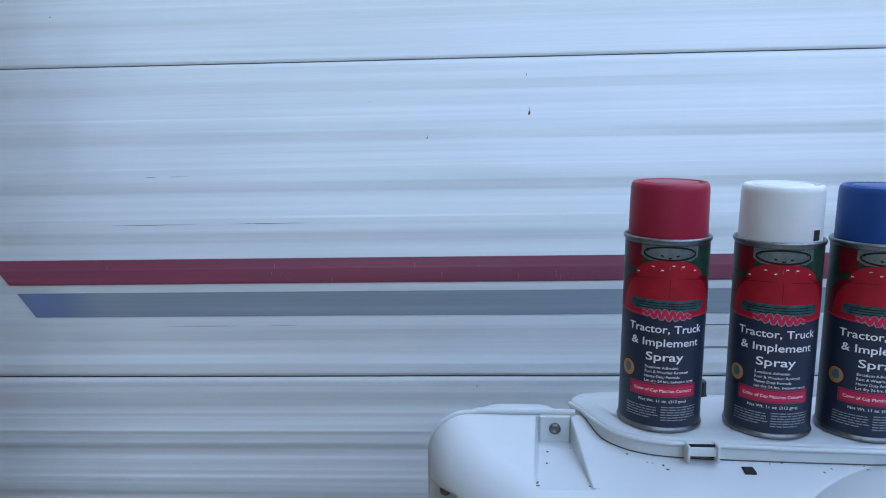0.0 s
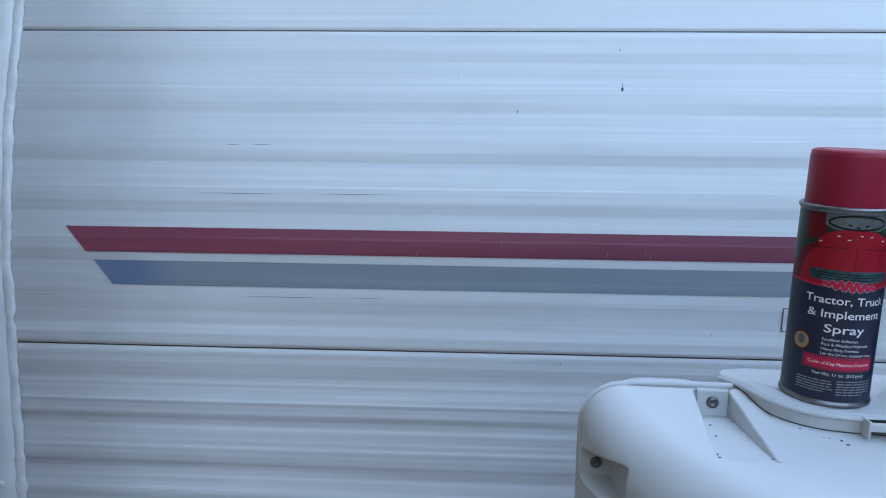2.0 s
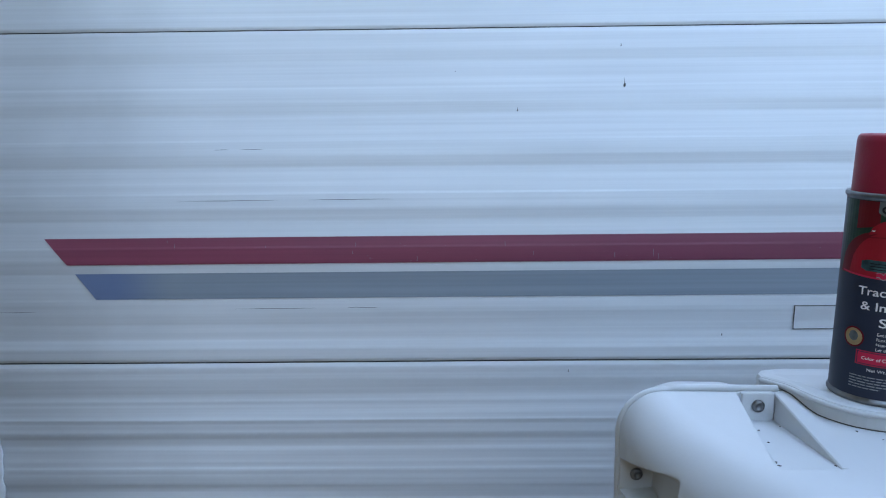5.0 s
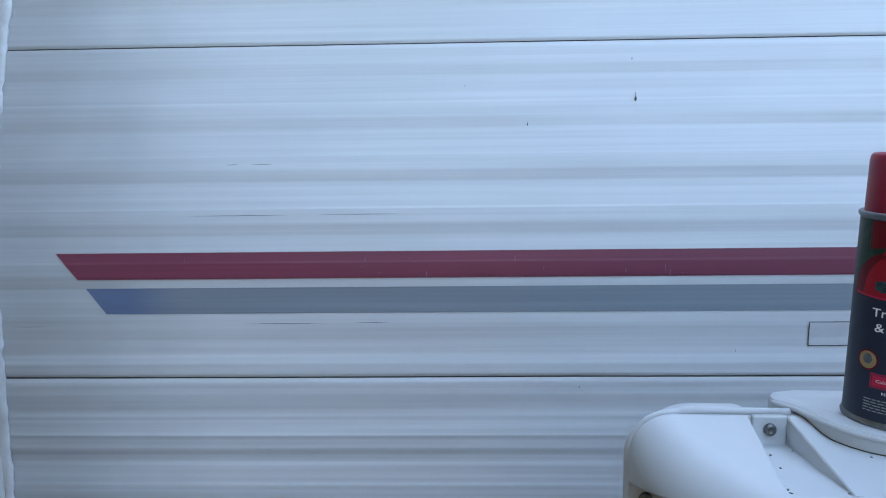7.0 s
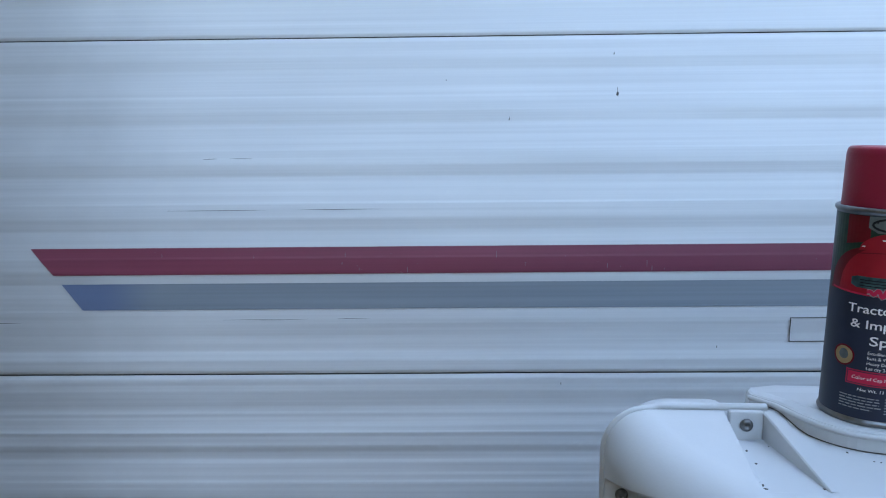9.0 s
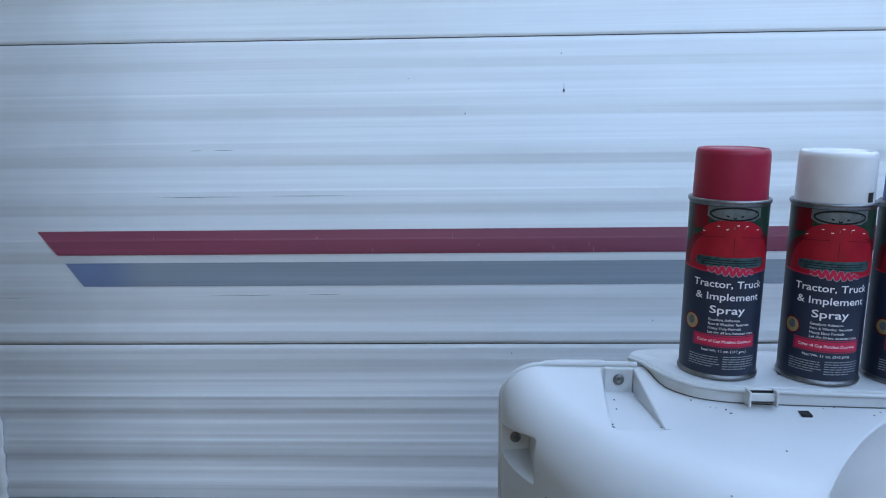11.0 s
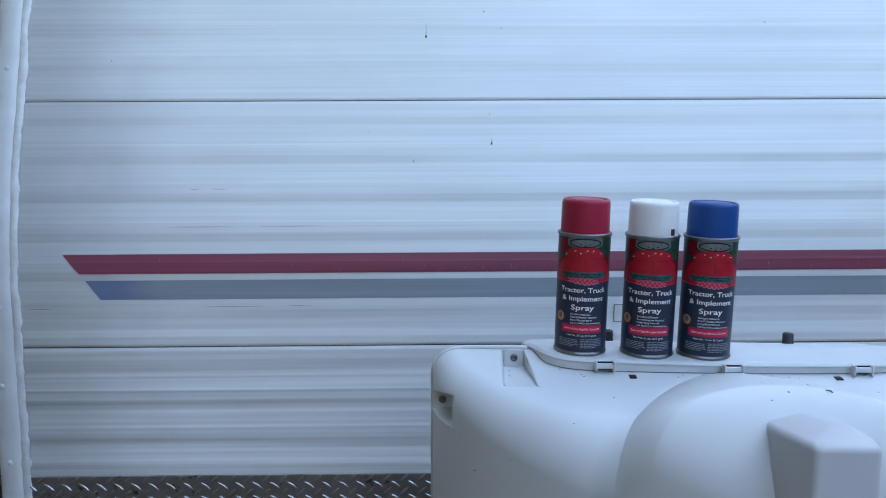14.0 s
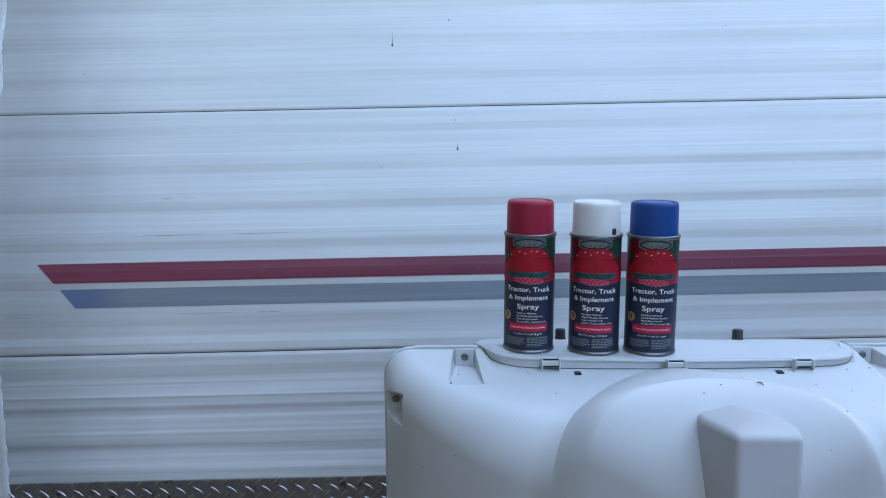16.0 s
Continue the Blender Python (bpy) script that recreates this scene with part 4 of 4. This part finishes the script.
# ---- the yard beside the trailer ----
def patio_chair(at, turn, group="patio chairs"):
    c = thing("patio_chair", "brown metal patio chair with tan sling fabric", "chair", at, group)
    c.rotation_euler = (0, 0, radians(turn))
    bm = bmesh.new()
    n = 12
    prof = [(0.0, -0.24, 0.43), (0.0, 0.0, 0.40), (0, 0.20, 0.42), (0, 0.26, 0.50), (0, 0.31, 0.70), (0, 0.35, 0.90)]
    line = curve_points(prof, 5)
    rows = [[bm.verts.new((x, p.y, p.z + 0.004 * math.cos(x * 7))) for x in (-0.23, 0, 0.23)] for p in line]
    for a, b in zip(rows, rows[1:]):
        for i in range(2):
            bm.faces.new((a[i], a[i + 1], b[i + 1], b[i]))
    bmesh.ops.solidify(bm, geom=bm.faces[:], thickness=0.006)
    part("sling", bm, MESH_TAN, c, "tan woven sling seat and back", True)
    for s in (-1, 1):
        bm = bmesh.new()
        tube(bm, [(s * 0.24, p.y, p.z) for p in line], 0.013, 8)
        part("side_rail", bm, CHAIR_METAL, c, smooth=True)
        bm = bmesh.new()
        tube(bm, curve_points([(s * 0.27, -0.30, 0.0), (s * 0.265, -0.25, 0.36), (s * 0.26, -0.20, 0.58), (s * 0.26, -0.08, 0.64), (s * 0.255, 0.15, 0.64), (s * 0.245, 0.30, 0.62)], 6), 0.013, 8)
        part("arm", bm, CHAIR_METAL, c, smooth=True)
        bm = bmesh.new()
        tube(bm, curve_points([(s * 0.245, 0.02, 0.41), (s * 0.255, 0.20, 0.22), (s * 0.26, 0.33, 0.0)], 5), 0.013, 8)
        part("rear_leg", bm, CHAIR_METAL, c, smooth=True)
    bm = bmesh.new()
    tube(bm, [(-0.24, -0.235, 0.42), (0.24, -0.235, 0.42)], 0.012, 8)
    part("front_bar", bm, CHAIR_METAL, c, smooth=True)
    bm = bmesh.new()
    tube(bm, [(-0.24, 0.35, 0.90), (0.24, 0.35, 0.90)], 0.013, 8)
    part("top_bar", bm, CHAIR_METAL, c, smooth=True)
    return c


first = patio_chair((-1.85, 4.55, 0.0), 150)
copy_thing(first, pose(-2.16, 3.96, 0.0, 0, 0, 84))
copy_thing(first, pose(-2.75, 4.35, 0.0, 0, 0, 60))

table = thing("patio_table", "round dark patio table with metal legs", "table", (-1.37, 3.62, 0))
part("tabletop", lathe(bmesh.new(), ((0.40, 0.690), (0.455, 0.695), (0.462, 0.706), (0.455, 0.718), (0.43, 0.720)), 64), TABLE_GLASS, table, "dark glass top", True)
for k in range(4):
    a = radians(20 + 90 * k)
    c, d = math.cos(a), math.sin(a)
    part("leg", tube(bmesh.new(), curve_points([(0.36 * c, 0.36 * d, 0.692), (0.345 * c, 0.345 * d, 0.60), (0.33 * c, 0.33 * d, 0.30), (0.37 * c, 0.37 * d, 0.0)], 6), 0.017, 8), CHAIR_METAL, table, smooth=True)

cup = thing("cup", "small white cup standing on the patio table", "cup", (-1.49, 3.73, 0.720))
part("cup_body", lathe(bmesh.new(), ((0.024, 0.0), (0.031, 0.09), (0.028, 0.089), (0.022, 0.004)), 24), CAP_WHITE, cup, smooth=True)

umbrella = thing("patio_umbrella", "closed dark patio umbrella standing in the table", "umbrella", (-1.37, 3.62, 0.0))
part("pole", tube(bmesh.new(), [(0, 0, 0.0), (0, 0, 1.84)], 0.019, 12), CHAIR_METAL, umbrella, smooth=True)
part("base", lathe(bmesh.new(), ((0.12, 0.0), (0.13, 0.02), (0.11, 0.035), (0.03, 0.05)), 28), BLACK, umbrella, smooth=True)
bm = bmesh.new()
rows = []
for j in range(26):
    k = j / 25
    z = 1.85 - 1.12 * k
    r = 0.012 + 0.080 * min(1.0, k / 0.07) ** 0.7 + 0.095 * k ** 0.7
    rows.append([bm.verts.new((r * (1 + 0.20 * math.cos(8 * a) * k + 0.08 * math.sin(3 * a + 4 * k)) * math.cos(a), r * (1 + 0.20 * math.cos(8 * a) * k) * math.sin(a), z + 0.03 * k * math.cos(8 * a))) for a in [2 * math.pi * i / 64 for i in range(64)]])
for a, b in zip(rows, rows[1:]):
    for i in range(64):
        bm.faces.new((a[i], a[(i + 1) % 64], b[(i + 1) % 64], b[i]))
bm.faces.new(rows[0])
part("canopy", bm, CANVAS, umbrella, "dark folded canvas canopy", True)
part("tie", lathe(bmesh.new(), ((0.154, 1.441), (0.156, 1.443), (0.154, 1.445)), 32, close=False), FASCIA, umbrella, "thin pale tie cord")

bench = thing("plank_bench", "low weathered wooden plank bench in the sun", "bench", (-3.1, 5.2, 0))
for k in range(3):
    part("plank", box(bmesh.new(), -0.7, 0.7, -0.20 + 0.14 * k, -0.07 + 0.14 * k, 0.27, 0.31, 0.004), WOOD, bench)
for s in (-1, 1):
    part("trestle", box(bmesh.new(), s * 0.5 - 0.04, s * 0.5 + 0.04, -0.16, 0.16, 0.0, 0.27, 0.004), WOOD, bench)

shed = thing("open_shed", "low shed with pale roof and blue tarpaulin side", "shed", (-6.0, 8.0, 0))
part("tarpaulin", box(bmesh.new(), -4.0, 4.5, 0.30, 0.34, 0.02, 1.50), TARP, shed, "bright blue tarpaulin with dappled shade in its colour")
part("fascia", box(bmesh.new(), -4.2, 5.0, -0.03, 0.0, 1.53, 1.64, 0.004), FASCIA, shed)
bm = box(bmesh.new(), -4.3, 5.1, -0.08, 3.0, 0.0, 0.03)
bm.transform(Matrix.Translation((0, 0, 1.645)) @ pose(0, 0, 0, 9))
part("roof", bm, ROOF, shed, "pale metal roof")
for x in (-4.0, -1.4, 1.2, 4.4):
    part("post", box(bmesh.new(), x, x + 0.09, 0.05, 0.14, 0.0, 1.60, 0.004), FASCIA, shed)

# dark walls added out of view to hold back light from west, east and south
blocker = box(bmesh.new(), -1.75, -1.45, -3.0, 2.2, -0.05, 9.5)
BLOCKER_DARK = material("light_blocker_dark_green", (0.022, 0.026, 0.022), 0.9, second=(0.016, 0.018, 0.016), scale=2, amount=0.6, bump=0.5, bump_scale=60)
tagged(part("light_blocker_west", blocker, BLOCKER_DARK, kind="structure"), "unseen dark green wall added to block light from the west", "wall")
tagged(part("light_blocker_east", box(bmesh.new(), 3.8, 4.1, -3.3, 2.6, -0.05, 2.7), BLOCKER_DARK, kind="structure"), "unseen dark green wall added to block light from the east", "wall")
tagged(part("light_blocker_south", box(bmesh.new(), -1.75, 3.8, -3.3, -3.0, -0.05, 2.8), BLOCKER_DARK, kind="structure"), "unseen dark green wall added to block low light from the south", "wall")

# the olive tree
T0 = Vector((-4.81, 7.35, 0))
tree = thing("olive_tree", "old olive tree with forked trunk and narrow grey-green leaves", "tree", T0)


def far(p):
    """Sketched on a plane nearer by, laid out at the tree's true distance."""
    eye = Vector((0.52, 0.40, 1.31))
    q = eye + (Vector(p) - eye) * 1.50
    q.x -= 0.31
    q.z = max(q.z, -0.05)
    return q


def limb(name, points, r0, r1):
    line = curve_points([far(p) - T0 for p in points], 7)
    r0, r1 = 1.4 * r0, 1.4 * r1
    n = len(line)
    bm = tube(bmesh.new(), line, [(r0 + (r1 - r0) * i / (n - 1)) * (1 + 0.12 * noise.noise(Vector((i * 0.6, r0 * 50, 2)))) for i in range(n)], 12)
    part(name, bm, BARK, tree, smooth=True)
    return [p + T0 for p in line]


rng = random.Random(11)
lines = [limb("trunk", [(-2.74, 5.0, 0.40), (-2.75, 5.0, 0.55), (-2.76, 5.1, 0.72)], 0.13, 0.11),
         limb("limb", [(-2.76, 5.2, 0.68), (-2.90, 5.2, 1.02), (-3.04, 5.15, 1.38), (-3.08, 5.1, 1.85), (-2.80, 5.05, 2.28), (-2.41, 5.05, 2.40), (-2.19, 5.0, 2.75), (-2.0, 5.0, 3.3)], 0.095, 0.045),
         limb("limb", [(-2.76, 5.2, 0.68), (-2.62, 5.2, 0.98), (-2.42, 5.2, 1.35), (-2.20, 5.2, 1.75), (-1.90, 5.2, 2.15), (-1.6, 5.2, 2.5)], 0.075, 0.040),
         limb("limb", [(-2.44, 5.05, 2.44), (-2.23, 5.0, 2.38), (-1.95, 5.0, 2.22), (-1.88, 5.0, 2.08), (-1.86, 5.0, 1.95)], 0.036, 0.028),
         limb("limb", [(-3.02, 5.15, 1.8), (-3.3, 5.2, 2.3), (-3.7, 5.3, 2.9)], 0.06, 0.03)]
twigs = []
for k in range(46):
    base = lines[rng.choice((1, 1, 1, 2, 2, 3, 4))]
    p = base[rng.randrange(len(base) // 3, len(base))]
    d = 1.4 * Vector((rng.uniform(-0.75, 0.55), rng.uniform(-0.5, 0.5), rng.uniform(-0.35, 0.6)))
    q = p + d
    r = q + Vector((rng.uniform(-0.35, 0.3), rng.uniform(-0.2, 0.2), rng.uniform(-0.55, -0.05)))
    pts = curve_points([p, p + d * 0.5 + Vector((0, 0, 0.08)), q, r], 6)
    twigs.append(pts)
    part("twig", tube(bmesh.new(), [v - T0 for v in pts], [0.011 - 0.009 * i / (len(pts) - 1) for i in range(len(pts))], 5), BARK, tree)
verts, faces = [], []


def leaf(p, d, size):
    d = d.normalized()
    s = d.cross(Vector((rng.uniform(-1, 1), rng.uniform(-1, 1), rng.uniform(-1, 1)))).normalized()
    lift = d.cross(s) * size * 0.05
    k = len(verts)
    w = size * 0.12
    for v in (p, p + d * size * 0.35 + s * w + lift, p + d * size * 0.7 + s * w * 0.8 + lift, p + d * size, p + d * size * 0.7 - s * w * 0.8 + lift, p + d * size * 0.35 - s * w + lift):
        verts.append(v - T0)
    faces.append((k, k + 1, k + 2, k + 3))
    faces.append((k, k + 3, k + 4, k + 5))


for pts in twigs:
    for sub in range(7):
        a = pts[rng.randrange(len(pts) // 3, len(pts))]
        d = Vector((rng.uniform(-0.2, 0.2), rng.uniform(-0.2, 0.2), rng.uniform(-0.30, 0.12)))
        for k in range(22):
            p = a + d * (k / 21) + Vector((0, 0, -0.05 * (k / 21) ** 2))
            leaf(p, d.normalized() + Vector((rng.uniform(-1, 1), rng.uniform(-1, 1), rng.uniform(-0.9, 0.5))), rng.uniform(0.06, 0.11))
# drooping sprays of leaves under the crown
for k in range(150):
    a = Vector((rng.uniform(-5.1, -3.05), rng.uniform(6.2, 7.7), rng.uniform(1.95, 3.15)))
    if noise.noise(a * 1.9) < -0.08 or a.z < 2.35 + 0.55 * (a.x + 4.1):
        continue
    d = Vector((rng.uniform(-0.22, 0.22), rng.uniform(-0.15, 0.15), rng.uniform(-0.42, -0.12)))
    pts = curve_points([a - d * 0.6 + Vector((0, 0, 0.1)), a, a + d * 0.6, a + d], 5)
    part("twig", tube(bmesh.new(), [v - T0 for v in pts], [0.006 - 0.004 * i / (len(pts) - 1) for i in range(len(pts))], 4), BARK, tree)
    for i in range(44):
        p = pts[rng.randrange(len(pts))] + Vector((rng.gauss(0, 0.02), rng.gauss(0, 0.02), rng.gauss(0, 0.02)))
        leaf(p, d.normalized() * 0.6 + Vector((rng.uniform(-1, 1), rng.uniform(-1, 1), rng.uniform(-0.8, 0.5))), rng.uniform(0.05, 0.10))
# the crown higher up, over the yard
for k in range(260):
    c = Vector((rng.uniform(-7.0, -2.9), rng.uniform(5.8, 9.2), rng.uniform(2.95, 4.6)))
    if noise.noise(c * 1.3) < -0.12:
        continue
    for i in range(46):
        p = c + Vector((rng.gauss(0, 0.14), rng.gauss(0, 0.14), rng.gauss(0, 0.10)))
        leaf(p, Vector((rng.uniform(-1, 1), rng.uniform(-1, 1), rng.uniform(-1, 0.4))), rng.uniform(0.05, 0.09))
# unseen leaf clumps added overhead to take sky light off the yard
for k in range(420):
    c = Vector((rng.uniform(-4.6, -0.4), rng.uniform(-1.5, 5.4), rng.uniform(3.3, 4.9)))
    for i in range(34):
        p = c + Vector((rng.gauss(0, 0.16), rng.gauss(0, 0.16), rng.gauss(0, 0.10)))
        leaf(p, Vector((rng.uniform(-1, 1), rng.uniform(-1, 1), rng.uniform(-0.7, 0.4))), rng.uniform(0.09, 0.15))
# more unseen clumps, added to shade the upper left of the trailer front
for k in range(230):
    c = Vector((rng.uniform(-1.6, 0.6), rng.uniform(-2.6, 1.3), rng.uniform(3.4, 4.7)))
    for i in range(34):
        p = c + Vector((rng.gauss(0, 0.16), rng.gauss(0, 0.16), rng.gauss(0, 0.10)))
        leaf(p, Vector((rng.uniform(-1, 1), rng.uniform(-1, 1), rng.uniform(-0.7, 0.4))), rng.uniform(0.09, 0.15))
me = bpy.data.meshes.new("crown")
me.from_pydata(verts, [], faces)
me.materials.append(LEAF)
crown_ob = new("crown", me)
crown_ob.parent = tree
tagged(crown_ob, "many narrow grey-green leaves, some added unseen overhead for shade", kind="stuff")

# a grey hose lying on the earth
hose = tube(bmesh.new(), curve_points([(-2.6, 2.3, 0.022), (-1.9, 2.55, 0.022), (-1.46, 2.95, 0.022), (-1.37, 3.31, 0.022), (-1.33, 3.36, 0.022), (-0.9, 3.9, 0.022), (-0.45, 4.3, 0.022)], 8), 0.011, 8)
tagged(part("garden_hose", hose, FASCIA, smooth=True), "grey garden hose lying on the earth", "hose")
# dry leaves on the ground, denser beyond y 4.3 to brighten the sunlit stretch
rng = random.Random(5)
verts, faces = [], []
for k in range(26000):
    x, y = rng.uniform(-5.0, -0.6), (rng.uniform(4.3, 7.4) if k % 4 else rng.uniform(2.6, 4.3))
    z = 0.02 * noise.noise(Vector((x * 1.7, y * 1.7, 0))) + 0.006
    a, s = rng.uniform(0, 6.28), rng.uniform(0.004, 0.011)
    d, e = Vector((math.cos(a), math.sin(a), rng.uniform(-0.25, 0.25))) * s, Vector((-math.sin(a), math.cos(a), rng.uniform(-0.3, 0.3))) * s * 0.4
    n = len(verts)
    verts += [Vector((x, y, z)) - d, Vector((x, y, z)) + e, Vector((x, y, z)) + d, Vector((x, y, z)) - e]
    faces.append((n, n + 1, n + 2, n + 3))
me = bpy.data.meshes.new("leaf_litter")
me.from_pydata(verts, [], faces)
LITTER = material("dry_leaf", (0.27, 0.165, 0.08), 0.85, second=(0.10, 0.06, 0.03), scale=9, amount=0.5, gloss=0.1)
me.materials.append(LITTER)
tagged(new("leaf_litter", me), "dry brown fallen leaves", "leaves", kind="stuff")

# clear sky far behind the yard
SKY_BLUE = bpy.data.materials.new("far_blue_sky")
SKY_BLUE.use_nodes = True
sb = SKY_BLUE.node_tree.nodes["Principled BSDF"]
sb.inputs["Base Color"].default_value = (0, 0, 0, 1)
sb.inputs["Emission Color"].default_value = (0.040, 0.078, 0.130, 1)
sb.inputs["Emission Strength"].default_value = 1.0
bm = bmesh.new()
arc = [(120 * math.sin(radians(-75 + 4 * k)), 120 * math.cos(radians(-75 + 4 * k))) for k in range(17)]
rows = [[bm.verts.new((x, y, z)) for x, y in arc] for z in (-1.0, 75.0)]
for i in range(16):
    bm.faces.new((rows[0][i], rows[0][i + 1], rows[1][i + 1], rows[1][i]))
tagged(part("backdrop", bm, SKY_BLUE, kind="structure"), "clear pale blue sky beyond the yard", "sky")
